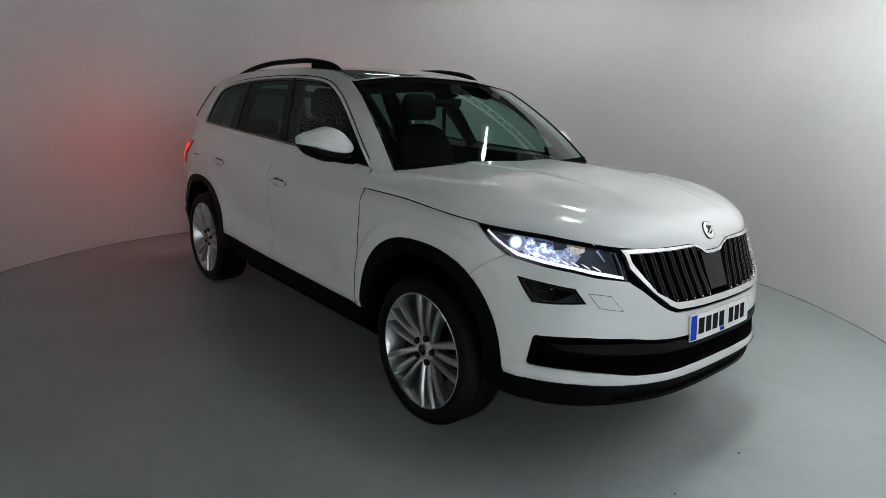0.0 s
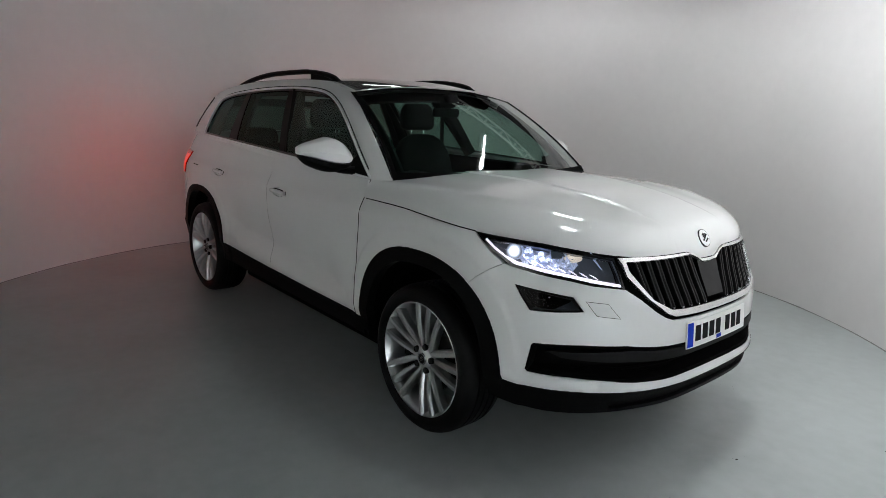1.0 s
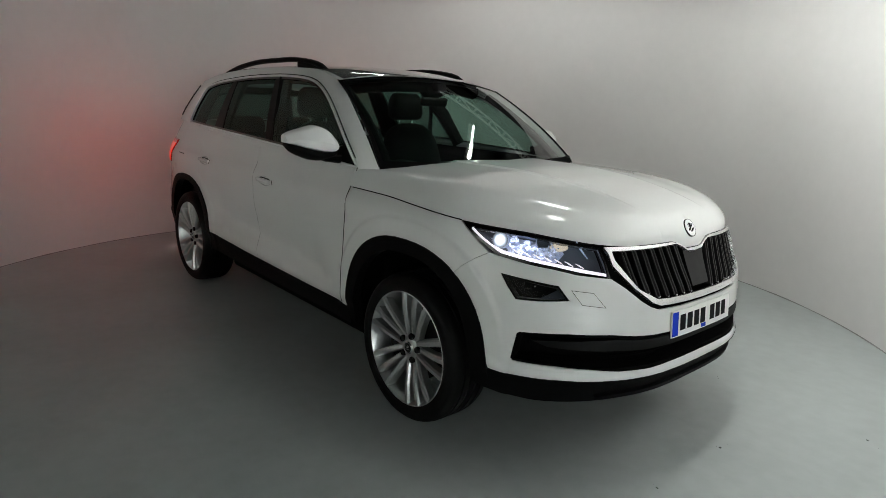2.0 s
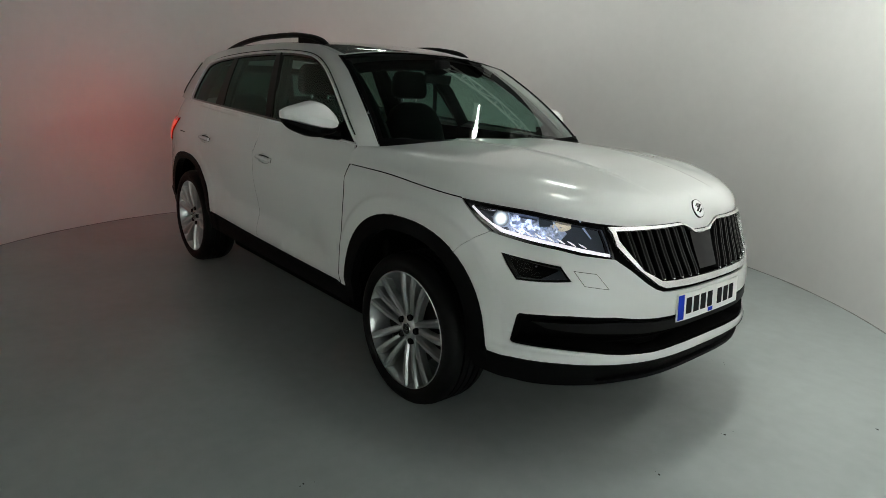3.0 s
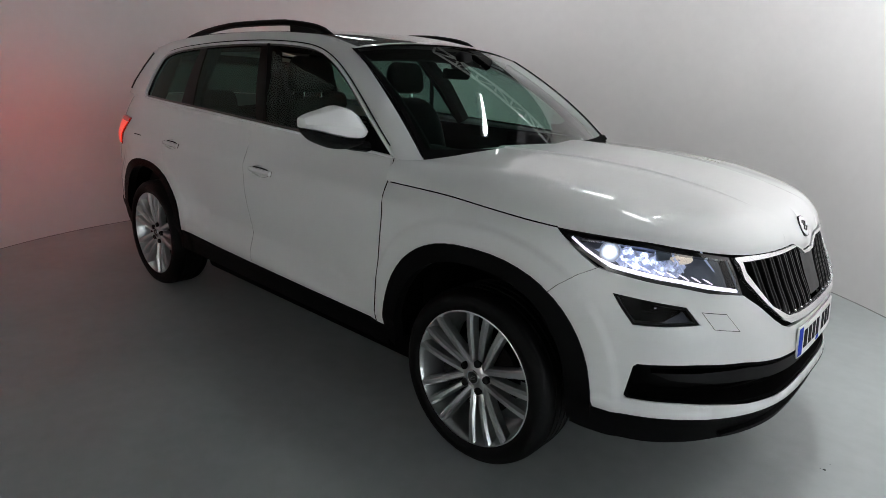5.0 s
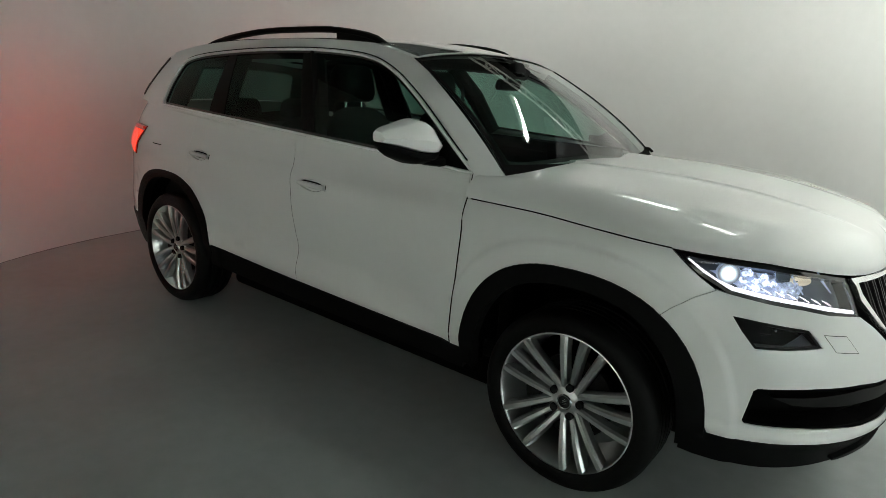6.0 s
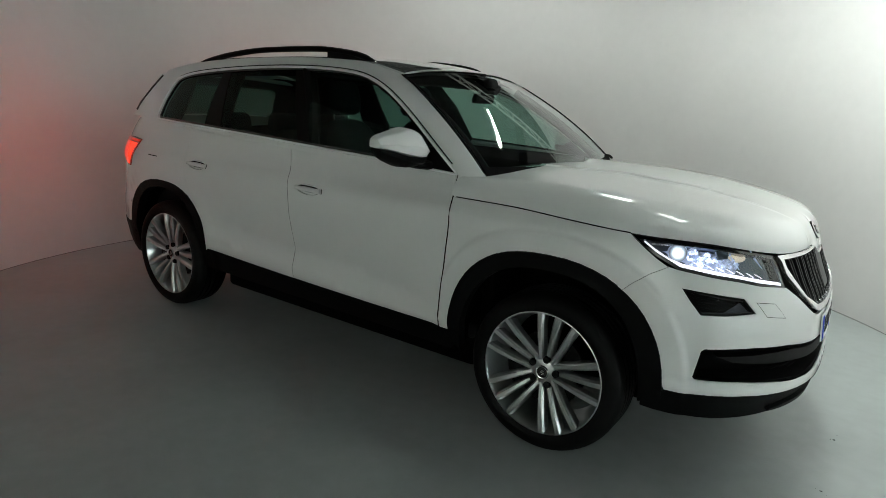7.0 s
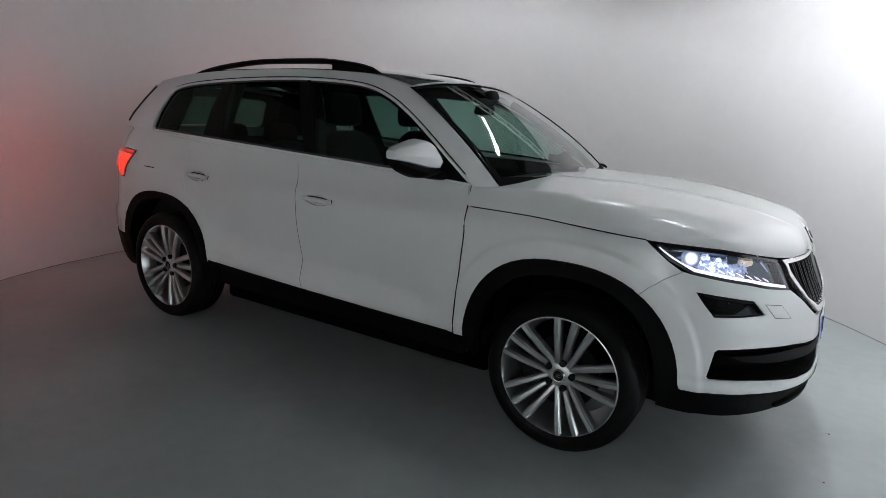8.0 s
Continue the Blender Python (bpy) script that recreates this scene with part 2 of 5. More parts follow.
def bonnet(s, r, side=-1):
    """s along the edge from the door to the nose, r from the edge (0) to the middle (1)."""
    ex, ey, ez = flank(s, EDGE_Z(s), 0, -1)
    q = (s - .87) / (S_NOSE - .87)
    ix = COWL_X + (NOSE_X - .03 - COWL_X) * q ** 1.25
    x, y = ex + (ix - ex) * r, ey * (1 - r)
    d = math.dist((ex, ey), (ix, 0)) * r
    R = .065 + .10 * smooth(.87, 1.4, s) - .045 * smooth(2.0, 2.6, s)
    w = 1 - math.sqrt(max(1 - max(1 - d / R, 0) ** 2, 0))
    return (x, -side * y, ez * w + max(bonnet_top(x, y), ez - .01) * (1 - w))


# upper body: side glass plane, windscreen edge, roof
BELT_Z = spline([(-2.3, 1.25), (-1.75, 1.225), (-1.0, 1.193), (-.3, 1.168), (.4, 1.148), (.95, 1.137)])
ROOF_EDGE = spline([(-2.25, 1.50), (-1.9, 1.550), (-1.5, 1.613), (-1.0, 1.649), (-.4, 1.662), (.05, 1.646), (.36, 1.578)])
ROOF_MID = spline([(-2.28, 1.575), (-1.8, 1.63), (-1.2, 1.672), (-.5, 1.698), (0, 1.685), (.4, 1.630)])
A_LOW, A_TOP, MID_LOW, MID_TOP = (.985, .782, 1.140), (.36, .645, 1.578), (1.13, 0, 1.128), (.40, 0, 1.627)


def a_pillar_x(z):
    t = (z - A_LOW[2]) / (A_TOP[2] - A_LOW[2])
    return A_LOW[0] + (A_TOP[0] - A_LOW[0]) * t + .042 * 4 * t * (1 - t)


def upper(x, z, out=0.0, side=-1):
    """The flank above the belt line."""
    t = (z - 1.14) / .44
    y = .845 - .20 * t + .016 * 4 * t * (1 - t) * (0 < t)
    y -= .06 * max(0, (-x - .9) / .9) ** 2 + .012 * max(0, (x - .2) / .7) ** 2
    e = min(max((x - a_pillar_x(z) + .13) / .13, 0), 1.1)
    y -= .045 * e * e * (1 - .6 * max(min(t, 1), 0))
    return (x, side * (y + out), z)


def screen(u, v, out=0.0):
    """The windscreen: u from the right edge (-1) to the left (1), v from the cowl (0) to the roof (1)."""
    b = 4 * v * (1 - v)
    ex, ey, ez = (A_LOW[k] + (A_TOP[k] - A_LOW[k]) * v for k in range(3))
    mx, mz = (MID_LOW[k] + (MID_TOP[k] - MID_LOW[k]) * v for k in (0, 2))
    w = 1 - abs(u) ** 2.2
    return (ex + .042 * b + (mx - ex) * w + .6 * out, u * ey, ez + (mz - ez) * w + .012 * b + .8 * out)


def roof(x, r, side=-1):
    """r from the roof's edge (0) to its middle (1)."""
    z0 = ROOF_EDGE(x)
    ex, ey, _ = upper(x, z0)
    y = ey * (1 - r)
    return (x, -side * y, z0 + (ROOF_MID(x) - z0) * (1 - (1 - r) ** 2.6))


# ---- building blocks ----
def part(name, bm, mat, parent, label="", smooth_angle=35):
    me = bpy.data.meshes.new(name)
    bmesh.ops.recalc_face_normals(bm, faces=bm.faces)
    bm.to_mesh(me)
    bm.free()
    me.materials.append(mat)
    me.shade_smooth()
    me.set_sharp_from_angle(angle=radians(smooth_angle))
    ob = new(name, me)
    ob.parent = parent
    return tagged(ob, label) if label else ob


def thing(name, label, category, group="", kind="", at=(0, 0, 0)):
    ob = new(name)
    ob.location = at
    return tagged(ob, label, category, group, kind)


def box(bm, x0, x1, y0, y1, z0, z1, bevel=0.0, m=None):
    made = bmesh.ops.create_cube(bm, size=1)["verts"]
    for v in made:
        v.co = ((x0 + x1) / 2 + v.co.x * (x1 - x0), (y0 + y1) / 2 + v.co.y * (y1 - y0), (z0 + z1) / 2 + v.co.z * (z1 - z0))
    if bevel:
        edges = list({e for v in made for e in v.link_edges})
        made = bmesh.ops.bevel(bm, geom=edges, offset=bevel, segments=3, affect="EDGES", profile=.5)["verts"] + [v for v in made if v.is_valid]
    if m is not None:
        for v in set(made):
            v.co = m @ v.co
    return bm


def lathe(profile, axis="y", steps=64, bm=None):
    """Turns (radius, along) knots round an axis."""
    bm = bm or bmesh.new()
    rings = []
    for k in range(steps):
        a = 2 * math.pi * k / steps
        c, s = math.cos(a), math.sin(a)
        rings.append([bm.verts.new((r * c, h, r * s) if axis == "y" else (r * c, r * s, h) if axis == "z" else (h, r * c, r * s)) for r, h in profile])
    for k in range(steps):
        a, b = rings[k], rings[(k + 1) % steps]
        for j in range(len(profile) - 1):
            bm.faces.new((a[j], a[j + 1], b[j + 1], b[j]))
    bmesh.ops.remove_doubles(bm, verts=bm.verts, dist=1e-5)
    return bm


def tube(points, radius, bm=None, sides=8, flat=1.0, close=False):
    """A bar along points; flat squashes it upright; radius may be a list."""
    bm = bm or bmesh.new()
    pts = [Vector(p) for p in points]
    n, rings = len(pts), []
    for k, p in enumerate(pts):
        before, after = (pts[k - 1] if k or close else p), (pts[(k + 1) % n] if k < n - 1 or close else p)
        d = (after - before).normalized()
        ref = Vector((0, 0, 1)) if abs(d.z) < .95 else Vector((1, 0, 0))
        right = d.cross(ref).normalized()
        up = right.cross(d)
        r = radius[k] if isinstance(radius, list) else radius
        rings.append([bm.verts.new(p + right * r * math.cos(2 * math.pi * j / sides) + up * r * flat * math.sin(2 * math.pi * j / sides)) for j in range(sides)])
    for k in range(n if close else n - 1):
        a, b = rings[k], rings[(k + 1) % n]
        for j in range(sides):
            bm.faces.new((a[j], a[(j + 1) % sides], b[(j + 1) % sides], b[j]))
    if not close:
        bm.faces.new(rings[0])
        bm.faces.new(rings[-1])
    return bm


def along(poly, step, close=True):
    """Points on a polygon at most step apart."""
    out = []
    for a, b in zip(poly, poly[1:] + poly[:1] if close else poly[1:]):
        k = max(1, math.ceil(math.dist(a, b) / step))
        out += [(a[0] + (b[0] - a[0]) * i / k, a[1] + (b[1] - a[1]) * i / k) for i in range(k)]
    return out if close else out + [poly[-1]]


def softened(poly, times=2):
    """Cuts the corners of a polygon."""
    for _ in range(times):
        poly = [q for a, b in zip(poly, poly[1:] + poly[:1]) for q in ((a[0] * .75 + b[0] * .25, a[1] * .75 + b[1] * .25), (a[0] * .25 + b[0] * .75, a[1] * .25 + b[1] * .75))]
    return poly


def area(poly):
    return sum(a[0] * b[1] - b[0] * a[1] for a, b in zip(poly, poly[1:] + poly[:1])) / 2


def inset(poly, d):
    """A polygon drawn in by d (out, where negative)."""
    sign, out = (1 if area(poly) > 0 else -1), []
    for p, q, r in zip(poly[-1:] + poly[:-1], poly, poly[1:] + poly[:1]):
        a, b = Vector((q[0] - p[0], q[1] - p[1])), Vector((r[0] - q[0], r[1] - q[1]))
        if a.length < 1e-9 or b.length < 1e-9:
            continue
        na, nb = Vector((-a.y, a.x)).normalized() * sign, Vector((-b.y, b.x)).normalized() * sign
        m = na + nb
        m = m / max(m.length_squared, .35) * 2
        out.append((q[0] + m.x * d, q[1] + m.y * d))
    return out


def inside(p, poly):
    x, y, hit = p[0], p[1], False
    for (ax, ay), (bx, by) in zip(poly, poly[1:] + poly[:1]):
        if (ay > y) != (by > y) and x < (bx - ax) * (y - ay) / (by - ay) + ax:
            hit = not hit
    return hit


def skin_normal(fn, u, v, e=2e-3):
    a, b = Vector(fn(u + e, v)) - Vector(fn(u - e, v)), Vector(fn(u, v + e)) - Vector(fn(u, v - e))
    p, n = Vector(fn(u, v)), a.cross(b).normalized()
    return n if n.dot(p - Vector((p.x * .7, 0, .7))) > 0 else -n


def panel(name, fn, outline, mat, parent, holes=(), step=.045, depth=.012, out=0.0, gap=0.0, label="", bulge=None, lines=()):
    """A sheet of the skin fn inside an outline, with holes and with edges folded inwards; lines: points on folds that the mesh has to follow."""
    outline = inset(outline, gap) if gap else list(outline)
    loops = [along(outline, step * .6)] + [along(list(h), step * .5) for h in holes]
    pts, edges = [], []
    for loop in loops:
        k = len(pts)
        pts += loop
        edges += [(k + i, k + (i + 1) % len(loop)) for i in range(len(loop))]
    ring = np.array(pts)
    for p in lines:
        if inside(p, loops[0]) and not any(inside(p, h) for h in loops[1:]) and np.hypot(*(ring - p).T).min() > .006:
            pts.append(p)
    ring = np.array(pts)
    xs, ys = [p[0] for p in outline], [p[1] for p in outline]
    for i in range(int((max(xs) - min(xs)) / step) + 1):
        for j in range(int((max(ys) - min(ys)) / step) + 1):
            p = (min(xs) + (i + .5) * step, min(ys) + (j + .5) * step)
            if inside(p, loops[0]) and not any(inside(p, h) for h in loops[1:]) and np.hypot(*(ring - p).T).min() > step * .45:
                pts.append(p)
    flat, _, faces, *_ = delaunay_2d_cdt([Vector(p) for p in pts], edges, [], 0, 1e-7)
    keep = []
    for f in faces:
        c = (sum(flat[i].x for i in f) / 3, sum(flat[i].y for i in f) / 3)
        if inside(c, loops[0]) and not any(inside(c, h) for h in loops[1:]):
            keep.append(f)
    normals = [skin_normal(fn, *p) for p in flat]
    verts = [Vector(fn(*p)) + n * (out + (bulge(*p) if bulge else 0)) for p, n in zip(flat, normals)]
    tris = [tuple(f) if (verts[f[1]] - verts[f[0]]).cross(verts[f[2]] - verts[f[0]]).dot(normals[f[0]]) > 0 else tuple(reversed(f)) for f in keep]
    count = {}
    for f in tris:
        for a, b in zip(f, f[1:] + f[:1]):
            count[(a, b)] = 1
    rim = [(a, b) for a, b in count if (b, a) not in count]
    all_v, all_n, all_f = list(verts), list(normals), list(tris)
    for a, b in rim if depth else ():
        k = len(all_v)
        va, vb = verts[a], verts[b]
        all_v += [va, vb, vb - normals[b] * depth, va - normals[a] * depth]
        n = (vb - va).cross(normals[a]).normalized()
        all_n += [n] * 4
        all_f.append((k, k + 3, k + 2, k + 1))
    me = bpy.data.meshes.new(name)
    me.from_pydata(all_v, [], all_f)
    me.materials.append(mat)
    me.shade_smooth()
    me.normals_split_custom_set_from_vertices([n.normalized() if n.length else Vector((0, 0, 1)) for n in all_n])
    ob = new(name, me)
    ob.parent = parent
    return tagged(ob, label) if label else ob


def sheet(name, fn, us, vs, mat, parent, label="", thick=0.0):
    """A grid of fn over us and vs."""
    bm = bmesh.new()
    grid = [[bm.verts.new(fn(u, v)) for v in vs] for u in us]
    for i in range(len(us) - 1):
        for j in range(len(vs) - 1):
            bm.faces.new((grid[i][j], grid[i + 1][j], grid[i + 1][j + 1], grid[i][j + 1]))
    bmesh.ops.remove_doubles(bm, verts=bm.verts, dist=1e-5)
    if thick:
        bmesh.ops.recalc_face_normals(bm, faces=bm.faces)
        bmesh.ops.solidify(bm, geom=bm.faces[:], thickness=thick)
    return part(name, bm, mat, parent, label, 40)


def evenly(a, b, n):
    return [a + (b - a) * k / (n - 1) for k in range(n)]


# ---- the booth: a round white wall, open towards the camera, on a painted floor ----
BOOTH = (.066, .072, 3.33)
ARC = (-8, 248)


def wall_profile(w):
    """Upright, then a cove into the ceiling: (inward, height)."""
    return (0.0, w * 2.48) if w <= 1 else (.38 * (1 - math.cos((w - 1) * math.pi / 2)), 2.48 + .38 * math.sin((w - 1) * math.pi / 2))


bm = bmesh.new()
levels = [0, .25, .5, .75, 1, 1.15, 1.3, 1.45, 1.6, 1.75, 1.9, 2.0]
inner, outer = [], []
for k in range(129):
    a = radians(ARC[0] + (ARC[1] - ARC[0]) * k / 128)
    rows = [wall_profile(w) for w in levels]
    inner.append([bm.verts.new((BOOTH[0] + (BOOTH[2] - d) * math.cos(a), BOOTH[1] + (BOOTH[2] - d) * math.sin(a), h)) for d, h in rows])
    outer.append([bm.verts.new((BOOTH[0] + (BOOTH[2] + .08) * math.cos(a), BOOTH[1] + (BOOTH[2] + .08) * math.sin(a), h)) for h in (0, 2.94)])
for k in range(128):
    for j in range(len(levels) - 1):
        bm.faces.new((inner[k][j], inner[k + 1][j], inner[k + 1][j + 1], inner[k][j + 1]))
    bm.faces.new((outer[k + 1][0], outer[k][0], outer[k][1], outer[k + 1][1]))
    bm.faces.new((inner[k][-1], inner[k + 1][-1], outer[k + 1][1], outer[k][1]))
for e in (0, 128):
    bm.faces.new(inner[e] + outer[e][::-1])
tagged(part("wall_booth", bm, WALL, None), "curved matt white photo booth wall with a coved top", "wall", kind="structure")

bm = bmesh.new()
box(bm, -4.6, 7.2, -7.2, 4.6, -.12, 0)
tagged(part("floor", bm, FLOOR, None), "grey painted concrete floor with a soft sheen and scuffs", "floor", kind="structure")
bm = bmesh.new()
box(bm, -4.6, 7.2, -7.2, 4.6, CEIL, CEIL + .1)
tagged(part("ceiling", bm, CEILING, None), "plain matt dark grey ceiling above the booth", "ceiling", kind="structure")
# unseen walls added round the booth; they bounce the washers' light back
for name, x0, x1, y0, y1 in (("wall_north", -4.6, 7.2, 4.6, 4.8), ("wall_south", -4.6, 7.2, -7.4, -7.2), ("wall_west", -4.8, -4.6, -7.4, 4.8), ("wall_east", 7.2, 7.4, -7.4, 4.8)):
    bm = bmesh.new()
    box(bm, x0, x1, y0, y1, 0, CEIL)
    tagged(part(name, bm, BOUNCE_WALL, None), "plain grey unseen wall added round the booth to bounce fill light", "wall", kind="structure")

bm = bmesh.new()
ring = [radians(ARC[0] + (ARC[1] - ARC[0]) * k / 160) for k in range(161)]
tube([(BOOTH[0] + (BOOTH[2] - .001) * math.cos(a), BOOTH[1] + (BOOTH[2] - .001) * math.sin(a), .002) for a in ring], [.005 + .002 * math.sin(7.3 * a) * math.sin(31 * a) for a in ring], bm, 6)
tagged(part("trim", bm, SEALANT, None), "thin grey sealant joint along the foot of the booth wall", "trim", kind="structure")

# added fill troughs, never in view, turned to the outer walls
for x, y, high, turn, power in FILL_WASHERS:
    lamp = thing("fill_washer", "added unseen fill trough on thin stands that washes an added wall", "light", "wall washers", at=(x, y, high))
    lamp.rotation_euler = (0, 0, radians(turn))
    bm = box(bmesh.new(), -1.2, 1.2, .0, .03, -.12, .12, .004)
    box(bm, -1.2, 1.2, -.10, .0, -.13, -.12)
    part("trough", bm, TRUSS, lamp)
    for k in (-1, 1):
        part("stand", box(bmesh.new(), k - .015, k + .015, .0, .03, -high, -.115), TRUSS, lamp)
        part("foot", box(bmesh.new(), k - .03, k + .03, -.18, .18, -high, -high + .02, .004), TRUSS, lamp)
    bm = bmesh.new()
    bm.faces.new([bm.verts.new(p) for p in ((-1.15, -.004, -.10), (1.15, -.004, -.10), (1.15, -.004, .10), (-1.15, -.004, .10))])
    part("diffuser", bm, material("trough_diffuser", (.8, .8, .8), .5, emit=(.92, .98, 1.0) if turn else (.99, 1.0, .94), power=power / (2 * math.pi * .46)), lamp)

# unseen fill troughs, added under the ceiling to light the top of the booth wall
for turn, reach, w, power, tilt in FILL_COVES:
    lamp = thing("cove_fill", "added unseen black fill trough under the ceiling turned to the booth wall", "light", "cove lights", at=(BOOTH[0] + reach * math.cos(radians(turn)), BOOTH[1] + reach * math.sin(radians(turn)), COVE_Z))
    lamp.rotation_euler = (radians(-tilt), 0, radians(turn - 90))
    bm = box(bmesh.new(), -w / 2, w / 2, -.03, 0, -.08, .08, .003)
    box(bm, -w / 2, w / 2, 0, .05, .08, .09)
    part("trough", bm, DARK, lamp)
    bm = bmesh.new()
    bm.faces.new([bm.verts.new(q) for q in ((-w / 2 + .02, .004, -.07), (w / 2 - .02, .004, -.07), (w / 2 - .02, .004, .07), (-w / 2 + .02, .004, .07))])
    part("diffuser", bm, material("cove_diffuser", (.8, .8, .8), .5, emit=(.965, .985, 1.0), power=power / (math.pi * .14 * w)), lamp)
    for k in (-.4, .4):
        part("hanger", tube([(k, -.015, .07), (k, -.015 - .09 * math.sin(radians(tilt)), .07 + .09 * math.cos(radians(tilt)) - .03)], .008, sides=6), TRUSS, lamp)

for x, y, turn, w, h, power in PANELS:
    lamp = thing("ceiling_light", "flat white light panel under the ceiling", "light", "ceiling lights", at=(x, y, CEIL))
    lamp.rotation_euler = (0, 0, radians(turn))
    bm = box(bmesh.new(), -w / 2 - .02, w / 2 + .02, -h / 2 - .02, h / 2 + .02, -.04, -.001)
    part("frame", bm, TRUSS, lamp)
    bm = bmesh.new()
    rim = [(-w / 2, .04), (-w / 5, .26), (w / 8, .58), (.33 * w, 1), (.42 * w, .85), (w / 2, .15)] if h < .08 else [(-w / 2, .5), (-w / 6, .9), (w / 5, 1), (w / 2, .8)]
    ring = [(u, v * h / 2) for u, v in rim] + [(u, -v * h / 2) for u, v in rim[::-1]]
    low, high = ([bm.verts.new((u, v, z)) for u, v in ring] for z in (-.052, -.041))
    bm.faces.new(low)
    for a, b, c, d in zip(low, low[1:] + low[:1], high[1:] + high[:1], high):
        bm.faces.new((a, b, c, d))
    glow = material("panel_diffuser", (.8, .8, .8), .5, emit=(.95, 1.0, .98), power=power / (math.pi * abs(area(ring))))
    part("diffuser", bm, glow, lamp)


# ---- the car ----
car = thing("car", "white sport utility vehicle with black cladding and lit headlamps", "car")


def both(fn, side):
    return lambda u, v, out=0.0: fn(u, v, out, side)


FW, RW = 1.3955, -1.3955


def arch(x0, zc, back, front, high, n=28, power=2.4, ahead=0.0):
    """The edge of a wheel opening, from its rear foot over the top to its front foot."""
    pts = []
    for k in range(n + 1):
        a = math.pi * (1 - k / n)
        c, s = math.cos(a), math.sin(a)
        q = ahead if ahead and c > 0 else power
        pts.append((x0 + (front if c > 0 else back) * math.copysign(abs(c) ** (2 / q), c), zc + high * s ** (2 / q)))
    return pts


FRONT_ARCH = arch(FW, .38, .478, .501, .499, power=2.5, ahead=2.25)
REAR_ARCH = arch(RW - .015, .42, .48, .468, .43)
FLARE = [q for k in (1.135, 1.15, 1.17, 1.19, 1.205) for q in arch(FW, .38, .478 * k, .501 * k, .499 * k, n=130, power=2.5, ahead=2.25)]
FLARE += [(FW + .501 * k, .38 - .012 * j) for k in (1.135, 1.15, 1.17, 1.19, 1.205) for j in range(1, 5)]
FRONT_MOUTH = arch(FW, .352, .415, .415, .463)
REAR_MOUTH = arch(RW - .01, .33, .415, .415, .475)
sill_z = spline([(-2.1, .50), (-1.0, .478), (0, .448), (.93, .43)])
gap_front = [(.863, .43), (.872, .60), (.885, .80), (.893, .93), (.882, 1.047)]
gap_mid = [(-.134, sill_z(-.134)), (-.147, .604), (-.160, .717), (-.167, .85), (-.184, 1.0), (-.214, 1.09), (-.249, BELT_Z(-.249))]
gap_rear = [(-1.117, .787), (-1.145, .90), (-1.165, .98), (-1.19, 1.08), (-1.215, BELT_Z(-1.2))]


def eased(gap, n=12):
    """A smooth curve through the points of a joint, from its foot to its head."""
    at = spline([(z, x) for x, z in gap])
    return [(at(z), z) for z in evenly(gap[0][1], gap[-1][1], n)]


gap_front, gap_mid = eased(gap_front), eased(gap_mid)
belt = lambda a, b, n=12: [(x, BELT_Z(x)) for x in evenly(a, b, n)]


def handle_edge(x, z0):
    return [(x + .088 * math.cos(a), z0 + .028 * math.sin(a) - .014 * math.cos(a) * .1) for a in (2 * math.pi * k / 24 for k in range(24))]


def door_handle(x, z0, side, parent):
    fn = both(flank, side)
    bowl = lambda s, z: -.045 * max(0, 1 - ((s - x) / .088) ** 2 - ((z - z0) / .028) ** 2) ** .4
    panel("handle_recess", fn, handle_edge(x, z0), PAINT, parent, step=.016, depth=0, bulge=bowl)
    bm = tube([fn(x + d, z0 + .001 - .02 * d, -.002 + .012 * (1 - (d / .112) ** 4)) for d in evenly(-.092, .100, 12)], [.0085] + [.0105] * 10 + [.011], sides=10, flat=1.15)
    part("door_handle", bm, PAINT, parent)
    bm = tube([fn(x + d, z0 + .001 - .02 * d, .006) for d in evenly(.08, .104, 4)], .0115, sides=8)
    part("key_cover", bm, PAINT, parent)
    # dark tubes: painted shade above and below the grip, and the cover's gap
    part("handle_gap_shade", tube([fn(x + d, z0 + .0145 - .02 * d - .01 * abs(d / .1) ** 3, -.003) for d in evenly(-.07, .088, 10)], [.0015] + [.0034] * 8 + [.002], sides=6), DARK, parent)
    part("handle_gap_shade", tube([fn(x + d, z0 - .0135 - .02 * d + .009 * abs(d / .1) ** 3, -.003) for d in evenly(-.03, .088, 8)], [.0008] + [.002] * 6 + [.0012], sides=6), DARK, parent)
    part("handle_gap_shade", tube([fn(x + .1045 + .004 * math.cos(a), z0 - .001 + .0125 * math.sin(a), .002) for a in evenly(-1.5, 1.5, 7)], .0018, sides=6), DARK, parent)


LAMP = [(1.705, 1.012), (1.85, 1.004), (2.0, .997), (2.11, .985), (2.24, .971), (2.36, .956), (2.385, .90), (2.405, .832), (2.25, .851), (2.145, .868), (2.02, .882), (1.895, .899), (1.80, .945)]
FOG = [(1.915, .834), (2.03, .824), (2.168, .810), (2.216, .757), (2.10, .747), (1.995, .742), (1.95, .79)]
LOW_RIGHT = [(2.014, .606), (2.026, .616), (2.12, .623), (2.22, .628), (2.40, .624), (2.5, .612), (2.6, .605), (2.75, .602), (S_NOSE, .602)]
LOW_BOTTOM = [(1.996, .500), (2.006, .489), (2.10, .489), (2.18, .489), (2.33, .477), (2.45, .467), (2.60, .463), (2.74, .466), (S_NOSE, .467)]
GRILLE_TOP = [(2.412, .938), (2.60, .941), (2.83, .943), (2.875, .928), (2.909, .908), (S_NOSE, .904)]
GRILLE_LOW = [(2.424, .905), (2.530, .792), (2.62, .750), (2.70, .745), (2.86, .742), (S_NOSE, .741)]
